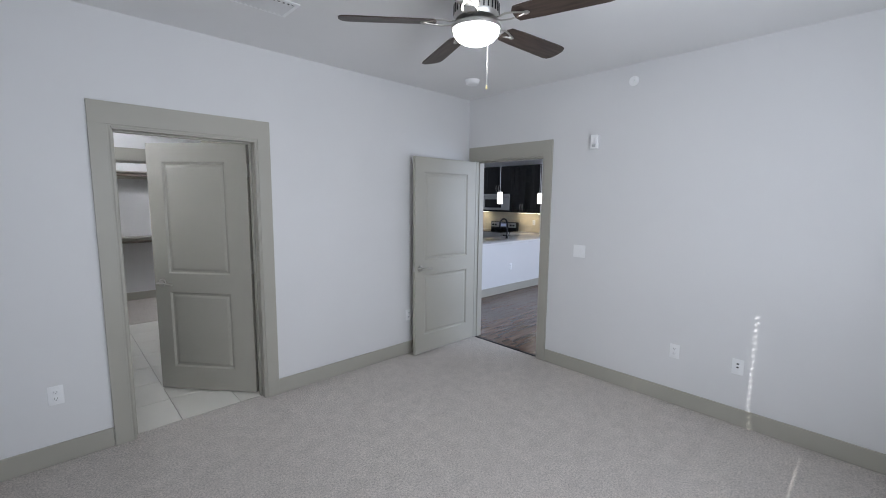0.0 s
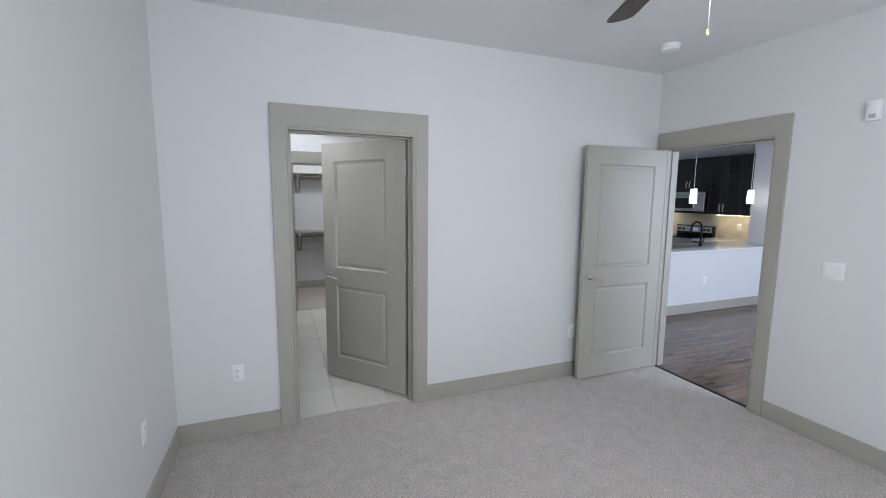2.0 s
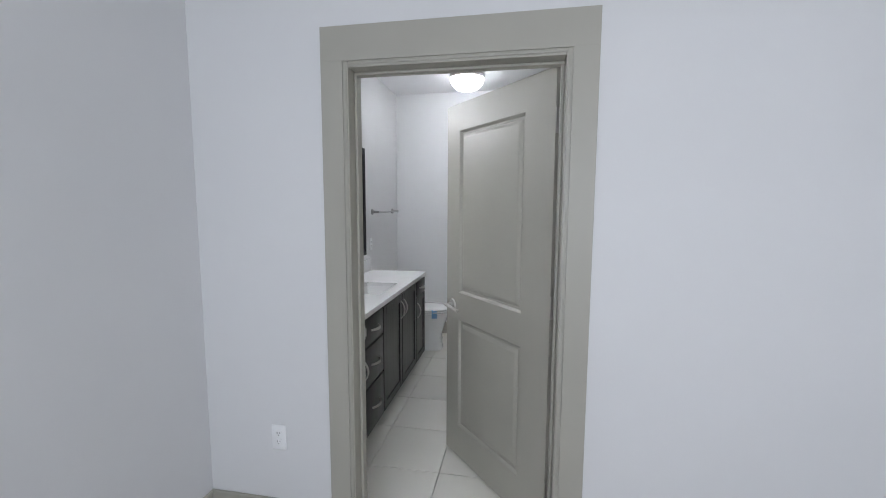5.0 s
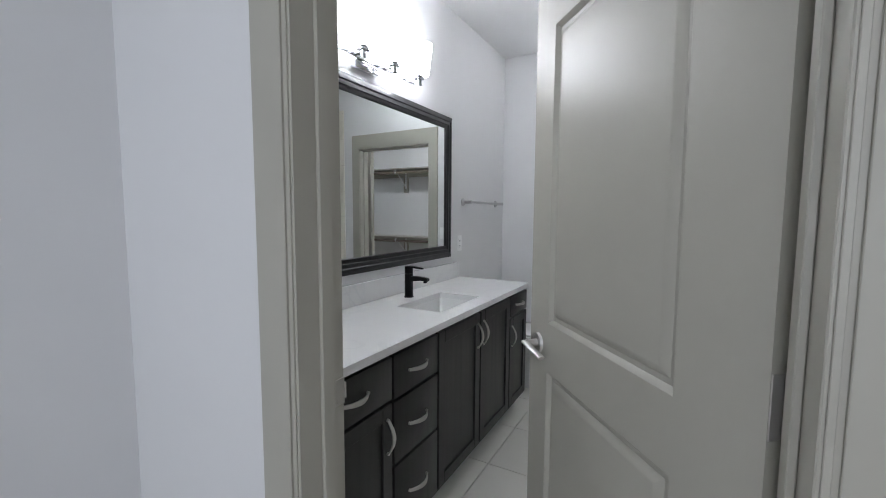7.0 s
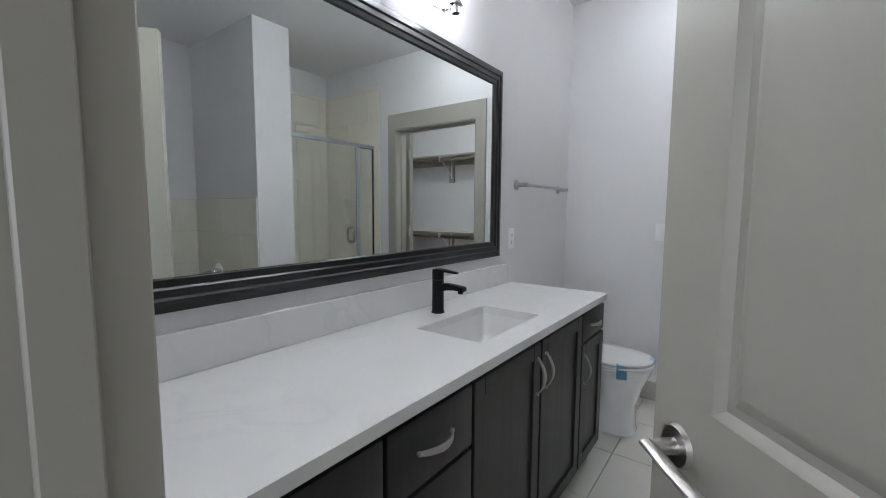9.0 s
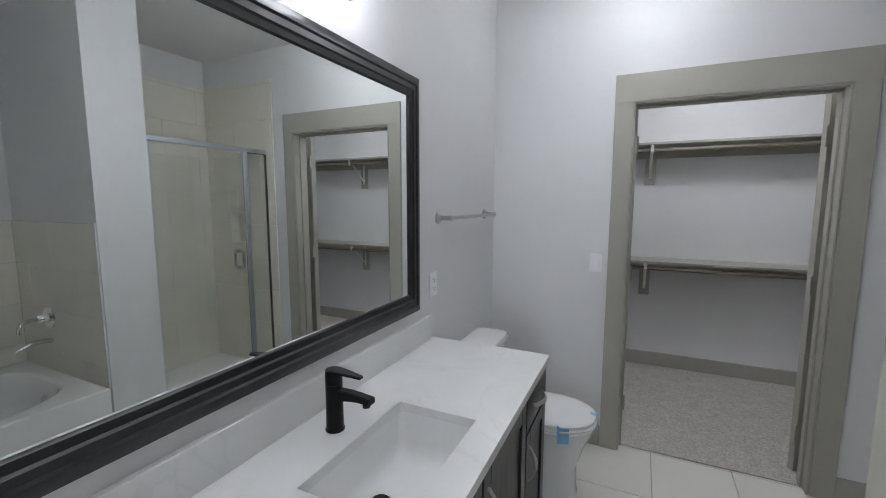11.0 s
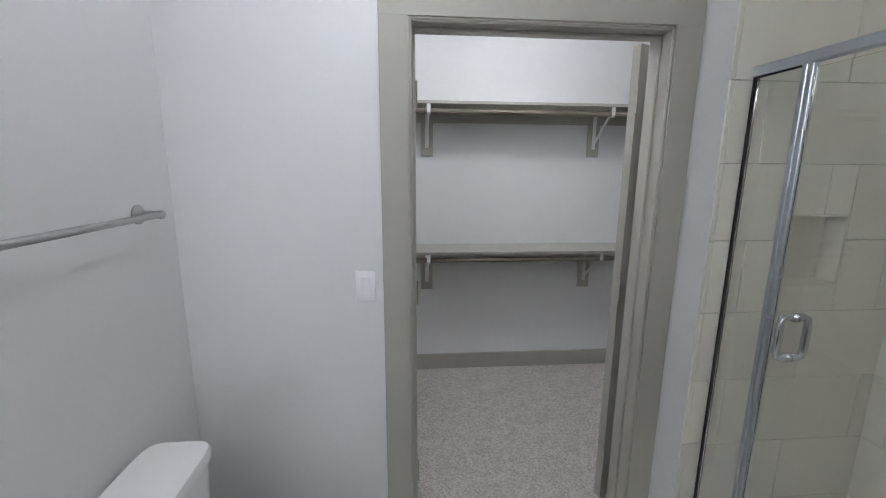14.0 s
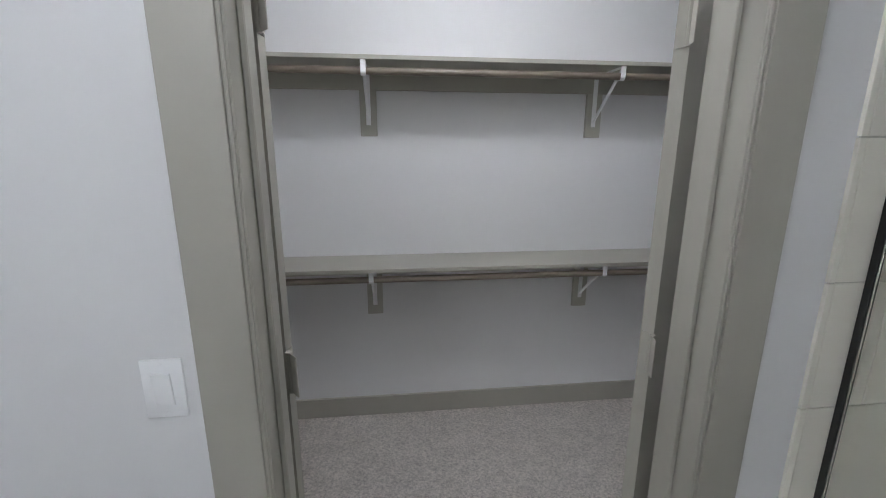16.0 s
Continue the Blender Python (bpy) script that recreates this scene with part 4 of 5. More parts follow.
loft(bm, [(0.37, 0, 0.26, 0.122, 0.0, 4), (0.375, 0, 0.25, 0.116, 0.03, 3.5), (0.38, 0, 0.243, 0.118, 0.16, 3.2), (0.41, 0, 0.25, 0.14, 0.28, 2.7), (0.435, 0, 0.262, 0.168, 0.36, 2.4), (0.44, 0, 0.268, 0.182, 0.395, 2.4), (0.44, 0, 0.262, 0.176, 0.402, 2.4)])
part("bowl", bm, PORCELAIN, tl)
part("bowl_shelf", box(B(), 0.02, 0.30, -0.11, 0.11, 0.25, 0.368, 0.03, 3), PORCELAIN, tl)
bm = B()
loft(bm, [(0.455, 0, 0.252, 0.178, 0.4025, 2.3), (0.455, 0, 0.26, 0.186, 0.408, 2.3), (0.455, 0, 0.26, 0.186, 0.416, 2.3), (0.455, 0, 0.254, 0.18, 0.4215, 2.3)])
part("seat", bm, PORCELAIN, tl)
bm = B()
loft(bm, [(0.452, 0, 0.25, 0.176, 0.4235, 2.3), (0.452, 0, 0.257, 0.183, 0.428, 2.3), (0.452, 0, 0.255, 0.181, 0.437, 2.3), (0.45, 0, 0.225, 0.155, 0.446, 2.3), (0.45, 0, 0.12, 0.08, 0.449, 2.2)])
part("seat_lid", bm, PORCELAIN, tl)
for a, w in ((-62, 0.055), (8, 0.03)):
    ca, sa = math.cos(radians(a)), math.sin(radians(a))
    px, py = 0.452 + 0.256 * ca, 0.182 * sa
    bm = B()
    ring = []
    for d, z in ((-0.05, 0.4462), (-0.022, 0.4442), (0.003, 0.4375), (0.0085, 0.428), (0.0095, 0.405), (0.007, 0.355)):
        nx, ny = ca * 0.58, sa * 0.81
        ln = math.hypot(nx, ny)
        nx, ny = nx / ln, ny / ln
        ring.append([bm.verts.new((px + nx * d - ny * s2 * w / 2, py + ny * d + nx * s2 * w / 2, z)) for s2 in (-1, 1)])
    for p, q in zip(ring, ring[1:]):
        bm.faces.new((p[0], p[1], q[1], q[0]))
    bmesh.ops.solidify(bm, geom=bm.faces[:], thickness=0.0006)
    part("tape_strip", bm, TAPE, tl, "strip of blue painter's tape")
part("flush_lever", tube(B(), [(0.195, -0.15, 0.65), (0.21, -0.15, 0.65), (0.213, -0.13, 0.649), (0.213, -0.085, 0.645)], 0.006, 10), CHROME, tl, "chrome flush lever")

# shower: pan, kerb, glass
pan = thing("shower_pan", pose(0, 0, 0), "white shower pan with a raised kerb", "shower pan")
part("pan_floor", box(B(), 0.90, XS - 0.009, PY1 + 0.009, YC - 0.009, -0.011, 0.035), PORCELAIN, pan)
part("kerb", box(B(), 0.82, 0.90, PY1 + 0.009, YC - 0.009, -0.011, 0.11, 0.012, 3), PORCELAIN, pan)
GX = 0.876
sh = thing("shower_enclosure", pose(GX, 0, 0.11), "frameless glass shower door with a narrow fixed panel and aluminium rails", "shower door")
fixed = part("fixed_pane", box(B(), -0.004, 0.004, 2.835, YC - 0.0245, 0.006, 1.775), GLASS, sh, "clear fixed glass pane")
fixed.visible_shadow = False
dpane = part("door_pane", box(B(), -0.004, 0.004, PY1 + 0.02, 2.814, 0.012, 1.765), GLASS, sh, "clear glass door pane")
dpane.visible_shadow = False
part("header_rail", box(B(), -0.016, 0.016, PY1 + 0.001, YC - 0.0095, 1.781, 1.815, 0.003, 1), ALUMIN, sh)
part("post_rail", box(B(), -0.012, 0.012, 2.815, 2.834, 0.001, 1.78, 0.002, 1), ALUMIN, sh)
part("post_rail", box(B(), -0.014, -0.002, 2.8345, 2.853, 0.001, 1.78, 0.002, 1), ALUMIN, sh)
part("door_catch", box(B(), -0.021, -0.0125, 2.806, 2.826, 0.875, 0.965, 0.002, 1), ALUMIN, sh, "small metal door catch")
part("hinge_rail", box(B(), -0.014, 0.014, PY1 + 0.0015, PY1 + 0.0195, 0.001, 1.78, 0.002, 1), ALUMIN, sh)
part("sill_rail", box(B(), -0.013, 0.013, PY1 + 0.02, YC - 0.0125, 0.0005, 0.0055, 0.001, 1), ALUMIN, sh)
part("wall_seal", box(B(), -0.008, 0.008, YC - 0.024, YC - 0.0095, 0.006, 1.78), RUBBER, sh, "black rubber wall seal")
part("wall_seal", box(B(), -0.0075, 0.0075, 2.851, YC - 0.0245, 1.7755, 1.7808), RUBBER, sh, "black rubber top seal")
for side in (-1, 1):
    bm = B()
    pts = [(side * 0.004, 2.74, 0.855), (side * 0.03, 2.74, 0.853), (side * 0.045, 2.74, 0.86), (side * 0.05, 2.74, 0.875), (side * 0.05, 2.74, 0.97), (side * 0.045, 2.74, 0.987), (side * 0.03, 2.74, 0.994), (side * 0.004, 2.74, 0.992)]
    tube(bm, pts, 0.0115, 16)
    for z in (0.855, 0.992):
        cyl(bm, (side * 0.0042, 2.74, z), (side * 0.012, 2.74, z), 0.0155, seg=20)
        cyl(bm, (side * 0.012, 2.74, z), (side * 0.014, 2.74, z), 0.013, seg=20)
    part("pull_handle", bm, SATIN, dpane, "D-shaped satin metal pull")

# tub
TY0, TY1, TX0 = YA2 + 0.001, PY0 - 0.01, 0.842
tub = thing("bathtub", pose(0, 0, 0), "white built-in soaking tub with an oval basin", "bathtub")
TZ = 0.37
cx, cy = (TX0 + XT) / 2, (TY0 + TY1) / 2
bm = B()
n = 48
outer, rings = [], []
hw, hl = (XT - 0.009 - TX0) / 2, (TY1 - TY0) / 2
for k in range(n):
    a = 2 * math.pi * k / n
    c, s_ = math.cos(a), math.sin(a)
    sc = 1 / max(abs(c), abs(s_))
    outer.append((cx - 0.004 + hw * c * sc, cy + hl * s_ * sc))
rings.append([bm.verts.new((x, y, 0.0)) for x, y in outer])
rings.append([bm.verts.new((x, y, TZ - 0.01)) for x, y in outer])
rings.append([bm.verts.new((cx + (x - cx) * 0.985, cy + (y - cy) * 0.99, TZ)) for x, y in outer])
for f, z, p in ((0.87, TZ, 3.2), (0.845, TZ - 0.004, 3.2), (0.825, TZ - 0.02, 3.2), (0.77, TZ - 0.17, 3.2), (0.70, TZ - 0.28, 3.0), (0.60, TZ - 0.315, 2.8), (0.45, TZ - 0.325, 2.6)):
    ring = []
    for k in range(n):
        a = 2 * math.pi * k / n
        c, s_ = math.cos(a), math.sin(a)
        ring.append(bm.verts.new((cx + hw * f * math.copysign(abs(c) ** (2 / p), c), cy + hl * (f + 0.05) * math.copysign(abs(s_) ** (2 / p), s_), z)))
    rings.append(ring)
skin(bm, rings, False)
bm.faces.new(rings[-1])
part("tub_shell", bm, PORCELAIN, tub)
bm = B()
lathe(bm, [(0.001, 0), (0.036, 0), (0.036, 0.006), (0.03, 0.012), (0.001, 0.013)], seg=24)
bmesh.ops.transform(bm, matrix=pose(cx - 0.06, cy + hl * 0.835, TZ - 0.115, 76, 0, 0), verts=bm.verts)
part("overflow_plate", bm, NICKEL, tub, "round satin overflow plate")
TFX = 1.50
tf = thing("tub_faucet", pose(TFX, PY0 - 0.009, 0), "chrome wall-mounted tub spout and lever valve", "faucet")
bm = B()
lathe(bm, [(0.001, 0), (0.075, 0), (0.072, 0.006), (0.03, 0.012), (0.028, 0.04), (0.024, 0.055), (0.001, 0.056)], seg=32)
bmesh.ops.transform(bm, matrix=pose(0, 0, 0.73, 90, 0, 0), verts=bm.verts)
part("valve_plate", bm, CHROME, tf)
part("valve_lever", tube(B(), [(0, -0.05, 0.73), (-0.01, -0.1, 0.735), (-0.02, -0.15, 0.725), (-0.025, -0.165, 0.69), (-0.025, -0.168, 0.66)], 0.0125, 14), CHROME, tf)
part("spout", tube(B(), [(0, 0, 0.575), (0, -0.06, 0.58), (0, -0.12, 0.575), (0, -0.17, 0.555), (0, -0.185, 0.535)], 0.0205, 16, 0.8), CHROME, tf)

# ---- closet ----
def closet_shelf(z, plate_low):
    th = thing("closet_shelf", pose(0, YK, z), "greige wall shelf with a wooden hanging rod on white brackets", "shelf", "closet shelves")
    part("board", box(B(), XM + 0.001, 2.149, -0.305, -0.001, -0.019, 0, 0.0015, 1), TRIM, th)
    part("cleat", box(B(), XM + 0.001, 2.149, -0.019, -0.0005, -0.108, -0.0195, 0.0015, 1), TRIM, th)
    part("hanging_rod", cyl(B(), (XM + 0.001, -0.275, -0.062), (2.149, -0.275, -0.062), 0.0165, seg=20), ROD_WOOD, th, "worn wooden hanging rod")
    for x in (-0.232, 0.985):
        part("bracket_board", box(B(), x - 0.043, x + 0.043, -0.0185, -0.0005, plate_low - z, -0.1085, 0.0015, 1), TRIM, th)
        bm = B()
        box(bm, x - 0.012, x + 0.012, -0.0225, -0.0195, plate_low - z + 0.055, -0.02, 0.001, 1)
        tube(bm, [(x, -0.022, plate_low - z + 0.085), (x, -0.285, -0.03)], 0.008, 8)
        box(bm, x - 0.011, x + 0.011, -0.298, -0.02, -0.0235, -0.0195, 0.0008, 1)
        pts = [(x, -0.296, -0.021)]
        for k in range(9):
            a = radians(20 + k * 20)
            pts.append((x, -0.275 - 0.021 * math.cos(a), -0.062 - 0.021 * math.sin(a)))
        for p, q in zip(pts, pts[1:]):
            v = [bm.verts.new((x + s2 * 0.012, w[1], w[2])) for w in (p, q) for s2 in (-1, 1)]
            bm.faces.new((v[0], v[1], v[3], v[2]))
        part("bracket", bm, PLASTIC, th, "white steel shelf and rod bracket")
    return th


closet_shelf(1.982, 1.646)
closet_shelf(1.004, 0.660)
ss = thing("side_shelf", pose(2.15, 0, 1.70), "short greige shelf on the closet side wall", "shelf")
part("board", box(B(), -0.305, -0.001, YC2 + 0.3, YK - 0.02, -0.019, 0, 0.0015, 1), TRIM, ss)
part("end_cleat", box(B(), -0.305, -0.02, YK - 0.0195, YK - 0.0005, -0.09, 0, 0.0015, 1), TRIM, ss)
part("cleat", box(B(), -0.019, -0.0005, YC2 + 0.3, 4.29, -0.108, -0.0195, 0.0015, 1), TRIM, ss)
part("bracket", tube(B(), [(-0.02, 4.2, -0.26), (-0.285, 4.2, -0.025)], 0.008, 8), PLASTIC, ss, "white steel bracket")

# ---- living area and kitchen ----
pen = thing("kitchen_peninsula", pose(0, 1.13, 0), "white half wall under a kitchen peninsula counter", "peninsula")
part("half_wall", box(B(), 3.3, KX - 0.001, 0, 0.12, 0, 0.86), WALL, pen)
part("baseboard", box(B(), 3.3, KX - 0.001, -0.015, -0.0005, 0, 0.135, 0.003, 1), TRIM, pen)
part("counter", box(B(), 3.28, KX - 0.001, -0.04, 0.72, 0.861, 0.9, 0.004, 2), QUARTZ, pen, "white quartz counter")
outlet(pose(5.10, 1.13, 0.45))
outlet(pose(KX - 0.0085, 1.98, 1.12, 0, 0, -90))
run = thing("kitchen_counter", pose(KX, 0, 0), "white quartz counter on dark base cabinets", "counter")
part("counter", box(B(), -0.64, -0.001, 1.851, 2.375, 0.861, 0.9, 0.004, 2), QUARTZ, run)
part("base_cabinet", box(B(), -0.6, -0.001, 1.851, 2.375, 0, 0.86), ESPRESSO, run)
run2 = thing("kitchen_counter", pose(KX, 0, 0), "white quartz counter on dark base cabinets", "counter")
part("counter", box(B(), -0.64, -0.001, 3.15, 4.399, 0.861, 0.9, 0.004, 2), QUARTZ, run2)
part("base_cabinet", box(B(), -0.6, -0.001, 3.15, 4.399, 0, 0.86), ESPRESSO, run2)

stove = thing("kitchen_range", pose(KX, 2.762, 0), "stainless steel range with a black glass cooktop and knobs", "range")
part("body", box(B(), -0.66, -0.03, -0.38, 0.38, 0.02, 0.895, 0.004, 1), STEEL, stove)
part("cooktop", box(B(), -0.665, -0.03, -0.381, 0.381, 0.8955, 0.912, 0.003, 1), BLACKGLASS, stove)
part("oven_window", box(B(), -0.664, -0.6605, -0.28, 0.28, 0.35, 0.62, 0.002, 1), BLACKGLASS, stove)
bg = part("back_guard", box(B(), -0.10, -0.012, -0.378, 0.378, 0.9125, 1.105, 0.012, 2), BLACKGLASS, stove)
part("control_panel", box(B(), -0.104, -0.1005, -0.36, 0.36, 0.98, 1.085, 0.002, 1), STEEL, bg)
for y in (-0.3, -0.22, 0.22, 0.3):
    part("knob", cyl(B(), (-0.1045, y, 1.03), (-0.13, y, 1.03), 0.024, 0.02, 16), BLACKMETAL, bg)
part("clock_display", box(B(), -0.1062, -0.1042, -0.08, 0.08, 1.005, 1.06, 0.001, 1), glow("blue_display", (0.2, 0.28, 0.7), 0.3), bg, "small blue clock display")

mw = thing("microwave", pose(KX, 2.762, 1.345), "stainless steel over-the-range microwave", "microwave")
part("body", box(B(), -0.38, -0.002, -0.379, 0.379, 0, 0.40, 0.004, 1), BLACKMETAL, mw)
part("door", box(B(), -0.402, -0.381, -0.378, 0.378, 0.04, 0.33, 0.004, 1), STEEL, mw)
part("window", box(B(), -0.4045, -0.4025, -0.16, 0.33, 0.09, 0.28, 0.001, 1), BLACKGLASS, mw)
part("vent_strip", box(B(), -0.40, -0.381, -0.378, 0.378, 0.335, 0.398, 0.003, 1), STEEL, mw)
part("handle", tube(B(), [(-0.403, -0.2, 0.07), (-0.43, -0.2, 0.1), (-0.43, -0.2, 0.26), (-0.403, -0.2, 0.3)], 0.008, 10), STEEL, mw)


def wall_cabinet(y0, y1, z0, z1, doors, glassy, label):
    th = thing("wall_cabinet", pose(KX, y0, z0), label, "cabinet", "kitchen wall cabinets")
    w, h = y1 - y0, z1 - z0
    bm = B()
    box(bm, -0.32, -0.002, 0.001, 0.018, 0, h)
    box(bm, -0.32, -0.002, w - 0.018, w - 0.001, 0, h)
    box(bm, -0.32, -0.002, 0.018, w - 0.018, 0, 0.018)
    box(bm, -0.32, -0.002, 0.018, w - 0.018, h - 0.018, h)
    box(bm, -0.02, -0.002, 0.018, w - 0.018, 0.018, h - 0.018)
    part("carcass", bm, ESPRESSO, th)
    if glassy:
        for k in (1, 2):
            part("shelf", box(B(), -0.30, -0.021, 0.019, w - 0.019, h * k / 3, h * k / 3 + 0.016), ESPRESSO, th)
    dw = w / doors
    for d in range(doors):
        a, b = d * dw + 0.002, (d + 1) * dw - 0.002
        r = 0.06
        if glassy:
            dr = part("cabinet_door", box(B(), -0.332, -0.329, a + r - 0.003, b - r + 0.003, r - 0.003, h - r + 0.003), CABGLASS, th, "door with seeded glass")
        else:
            dr = part("cabinet_door", box(B(), -0.333, -0.322, a + r - 0.003, b - r + 0.003, r - 0.003, h - r + 0.003), ESPRESSO, th)
        for u0, u1 in ((a, a + r), (b - r, b)):
            part("stile", box(B(), -0.341, -0.3205, u0, u1, 0, h, 0.002, 1), ESPRESSO, dr)
        for v0, v1 in ((0, r), (h - r, h)):
            part("rail", box(B(), -0.341, -0.3205, a + r + 0.0003, b - r - 0.0003, v0, v1, 0.002, 1), ESPRESSO, dr)
        y = (b - 0.03) if (d == 0 and doors == 2) else (a + 0.03)
        arc_pull(dr, pose(-0.341, y, 0.12, 0, 90, -90), 0.13)
    return th


wall_cabinet(1.56, 1.80, 1.34, 2.36, 1, False, "dark espresso kitchen wall cabinet with one door")
wall_cabinet(1.80, 2.38, 1.34, 2.36, 2, True, "dark espresso wall cabinet with two glass doors")
wall_cabinet(2.382, 3.142, 1.75, 2.36, 2, False, "dark espresso cabinet over the microwave")
wall_cabinet(3.144, 3.90, 1.34, 2.36, 2, False, "dark espresso kitchen wall cabinet with two doors")
for y0, y1 in ((1.62, 2.32), (3.2, 3.8)):
    st = thing("under_cabinet_light", pose(KX - 0.16, y0, 1.34), "lit warm strip light under the wall cabinets", "strip light")
    part("housing", box(B(), -0.025, 0.025, 0, y1 - y0, -0.012, -0.0005), PLASTIC, st)
    part("diffuser", box(B(), -0.02, 0.02, 0.01, y1 - y0 - 0.01, -0.0145, -0.0125), STRIP, st, "glowing warm diffuser")

for x in (5.12, 6.38):
    pd = thing("pendant_lamp", pose(x, 1.42, H), "lit white glass pendant lamp on a thin cord", "pendant lamp", "pendants over the peninsula")
    part("canopy", lathe(B(), [(0.001, 0), (0.06, 0), (0.055, -0.02), (0.001, -0.022)]), NICKEL, pd)
    part("cord", cyl(B(), (0, 0, -0.02), (0, 0, -0.97), 0.004, seg=8), PLASTIC, pd)
    part("cap", cyl(B(), (0, 0, -0.97), (0, 0, -0.985), 0.04, seg=24), NICKEL, pd)
    part("shade", lathe(B(), [(0.001, -0.9855), (0.04, -0.9855), (0.045, -1.08), (0.049, -1.185), (0.001, -1.187)]), PENDBULB, pd, "lit white glass shade")

kf = thing("kitchen_faucet", pose(5.42, 1.47, 0.9), "matte black gooseneck kitchen faucet", "faucet")
part("base", cyl(B(), (0, 0, 0), (0, 0, 0.06), 0.026, 0.024), BLACKMETAL, kf)
pts = [(0, 0, 0.05), (0, 0, 0.26)]
for k in range(1, 10):
    a = math.pi * k / 9
    pts.append((-0.11 + 0.11 * math.cos(a), 0.0, 0.26 + 0.11 * math.sin(a)))
pts.append((-0.22, 0.0, 0.2))
part("gooseneck", tube(B(), pts, 0.0155, 14), BLACKMETAL, kf)
part("lever", tube(B(), [(0.02, 0, 0.05), (0.05, 0, 0.06), (0.07, 0, 0.12)], 0.009, 10), BLACKMETAL, kf)
ks = thing("kitchen_sink", pose(5.0, 1.52, 0.9), "dark undermount kitchen sink in the peninsula", "sink")
part("basin", box(B(), -0.3, 0.3, -0.19, 0.19, 0.0015, 0.004, 0.001, 1), STEEL, ks)

# ---- pieces: tiles and planks ----
for ya, yb in cells(YA + 0.062, YC + 0.058, 0.517 - 0.43, 0.43):
    for xa, xb in cells(-1.16, 0.86, -0.575, 0.405):
        tile(bath_floor, xa, xb, ya, yb, -0.0118, -0.001, TILE_FLOOR, 0.004)

shower_tiles = tagged(new("trim_shower_tile"), "large beige wall tiles laid in staggered rows", "wall tile", kind="structure")
ST = 2.50
# back wall, split around the niche
for r, (za, zb) in enumerate(cells(0.0, ST, 0.13, 0.292)):
    for xa, xb in cells(0.80, XS, 0.33 + (0.305 if r % 2 else 0), 0.61):
        segs = [(xa, xb, za, zb)]
        if xb > NX0 and xa < NX1 and zb > NZ0 and za < NZ1:
            segs = [(xa, min(xb, NX0), za, zb), (max(xa, NX1), xb, za, zb), (max(xa, NX0), min(xb, NX1), za, NZ0), (max(xa, NX0), min(xb, NX1), NZ1, zb)]
        for a, b, c, d in segs:
            if b - a > 0.008 and d - c > 0.008:
                tile(shower_tiles, a + 0.0015, b - 0.0015, YC - 0.0085, YC - 0.0005, c + 0.0015, d - 0.0015, WALL_TILE, 0.0)
for za, zb in cells(0.0, ST, 0.13, 0.292):
    tile(shower_tiles, 0.783, 0.7995, YC - 0.0095, YC - 0.0005, za + 0.0015, zb - 0.0015, WALL_TILE, 0.0)
upright_tiles(shower_tiles, "x", XS, -1, PY1 + 0.0085, YC - 0.009, 0, ST, first=2.35)
upright_tiles(shower_tiles, "y", PY1, 1, 0.86, XS - 0.009, 0, ST, first=1.0)
tub_tiles = tagged(new("trim_tub_tile"), "large beige wall tiles around the bathtub", "wall tile", kind="structure")
upright_tiles(tub_tiles, "y", PY0, -1, 0.86, XT - 0.009, TZ - 0.03, 1.37, first=1.1, z_first=0.49)
upright_tiles(tub_tiles, "x", XT, -1, YA2, PY0 - 0.0085, TZ - 0.03, 1.37, first=0.3, z_first=0.49)
gb = B()
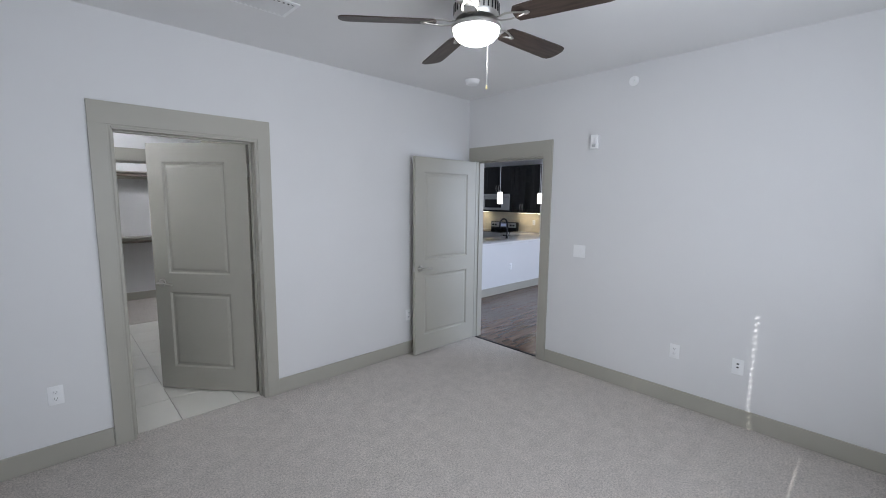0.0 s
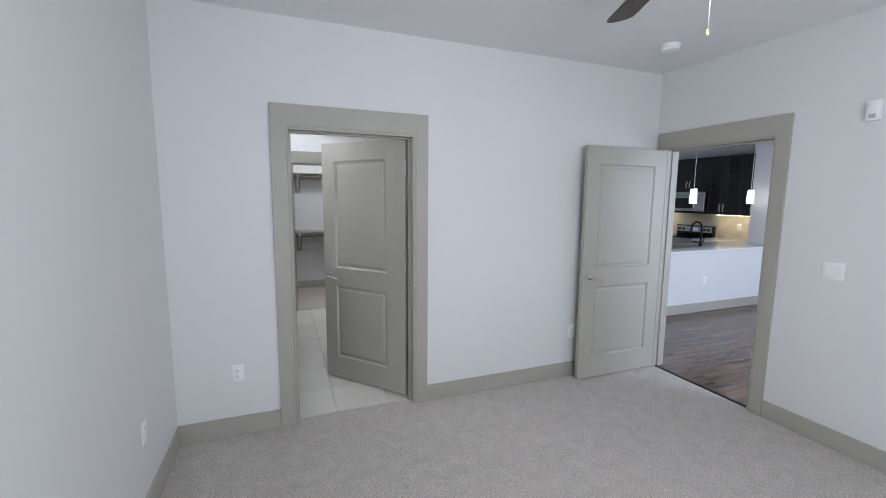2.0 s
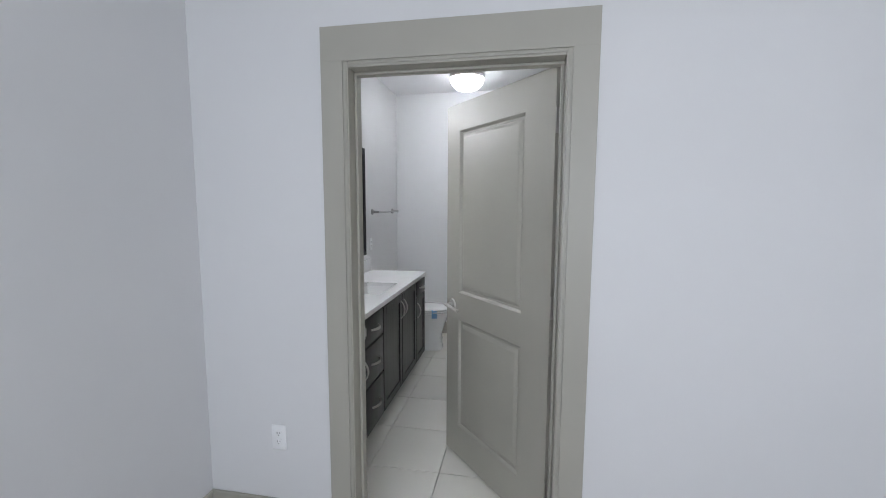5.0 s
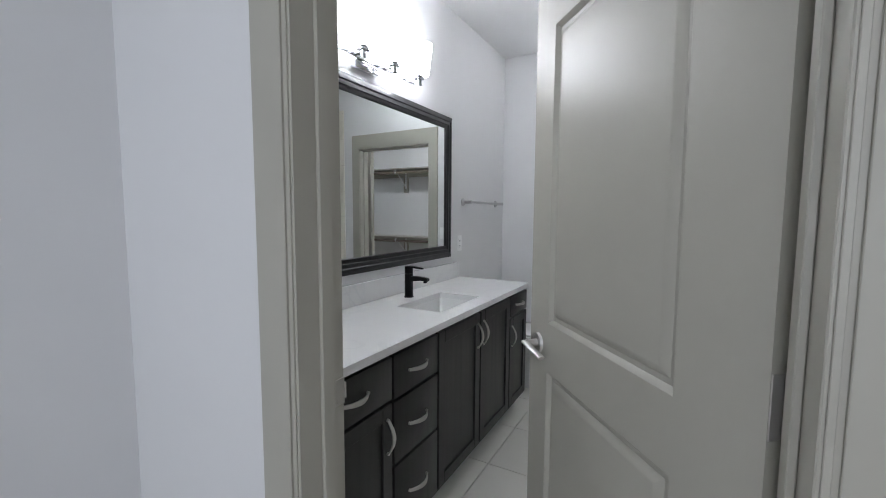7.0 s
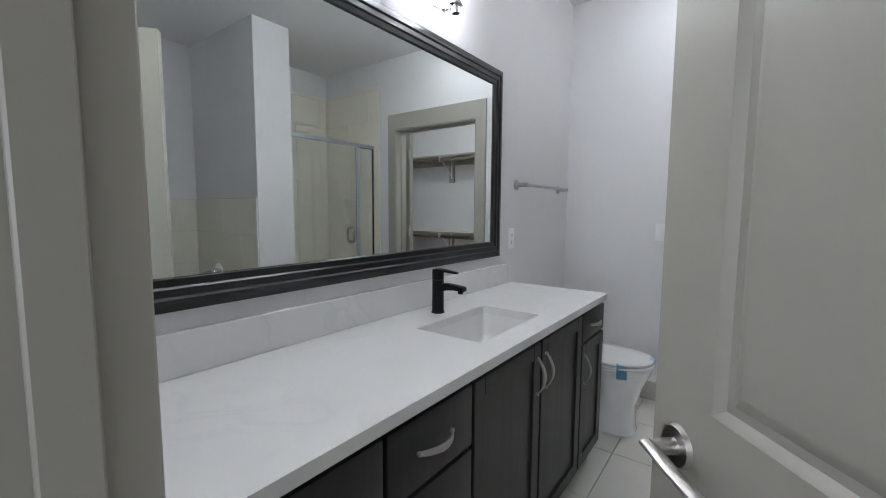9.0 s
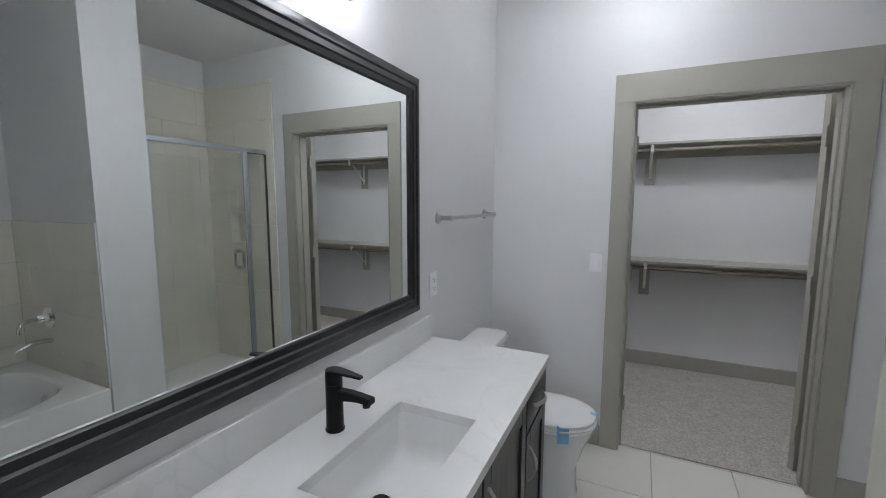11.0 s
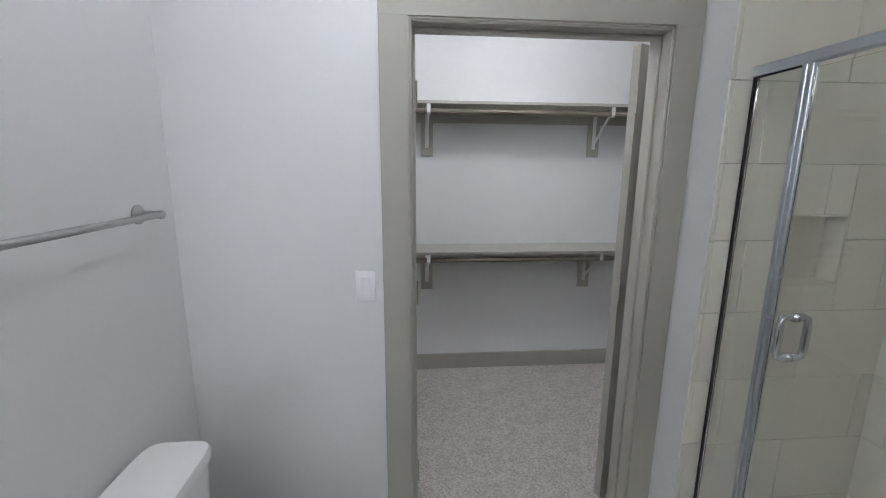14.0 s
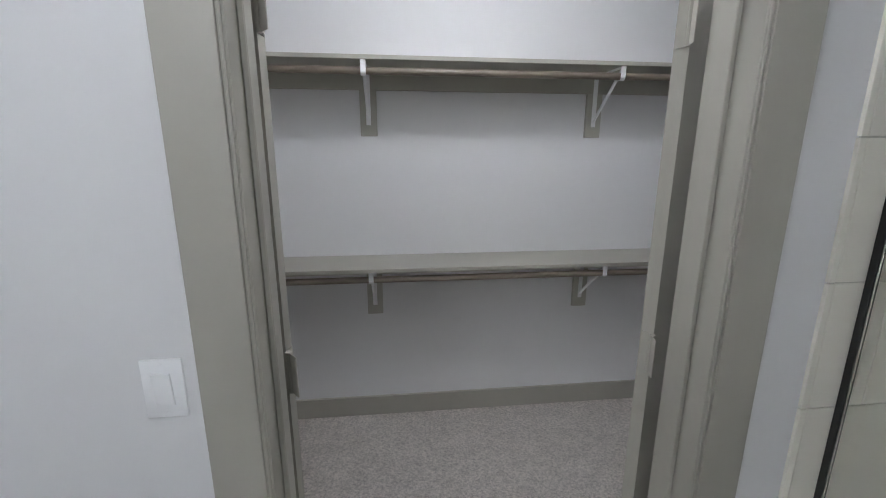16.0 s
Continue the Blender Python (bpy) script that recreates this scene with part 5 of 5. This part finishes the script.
for b in ((0.79, NX0, YC - 0.004, YC - 0.0003, 0, ST), (NX1, XS, YC - 0.004, YC - 0.0003, 0, ST), (NX0, NX1, YC - 0.004, YC - 0.0003, 0, NZ0), (NX0, NX1, YC - 0.004, YC - 0.0003, NZ1, ST), (XS - 0.004, XS - 0.0003, PY1 + 0.004, YC - 0.0045, 0, ST), (0.86, XS - 0.0045, PY1 + 0.0003, PY1 + 0.004, 0, ST)):
    box(gb, *b)
part("grout", gb, GROUT_W, shower_tiles)
gb = B()
box(gb, 0.86, XT - 0.0045, PY0 - 0.004, PY0 - 0.0003, 0.3, 1.368)
box(gb, XT - 0.004, XT - 0.0003, YA2 + 0.001, PY0 - 0.0045, 0.3, 1.368)
part("grout", gb, GROUT_W, tub_tiles)
part("edge_strip", box(B(), 0.848, 0.8595, PY0 - 0.011, PY0 - 0.0004, TZ, 1.372, 0.002, 1), PORCELAIN, tub_tiles, "white rounded tile edge strip")
# lining of the niche
for b in ((NX0, NX0 + 0.008, YC - 0.009, YC + 0.077, NZ0, NZ1), (NX1 - 0.008, NX1, YC - 0.009, YC + 0.077, NZ0, NZ1), (NX0 + 0.0085, NX1 - 0.0085, YC - 0.009, YC + 0.077, NZ0, NZ0 + 0.008), (NX0 + 0.0085, NX1 - 0.0085, YC - 0.009, YC + 0.077, NZ1 - 0.008, NZ1), (NX0 + 0.001, NX1 - 0.001, YC + 0.0775, YC + 0.0845, NZ0 + 0.001, NZ1 - 0.001)):
    tile(shower_tiles, *b, WALL_TILE, 0.0)

# kitchen backsplash in small tiles
splash = tagged(new("trim_backsplash"), "cream glossy backsplash tiles under the wall cabinets", "wall tile", kind="structure")
for r, (za, zb) in enumerate(cells(0.902, 1.34, 0.902, 0.146)):
    for ya, yb in cells(1.56, 4.39, 1.3 + (0.15 if r % 2 else 0), 0.3):
        tile(splash, KX - 0.008, KX - 0.0005, ya + 0.001, yb - 0.001, za + 0.001, zb - 0.001, BACKSPLASH, 0.0)

# wooden planks of the living area, laid along x
rng = random.Random(4)
for r, (ya, yb) in enumerate(cells(-2.6, 1.13, -2.6, 0.125)):
    for xa, xb in cells(XR + 0.022, KX, XR - rng.random() * 1.2, 1.22):
        tile(living_floor, xa, xb, ya, yb, -0.0118, -0.002, PLANK, 0.003, "plank")
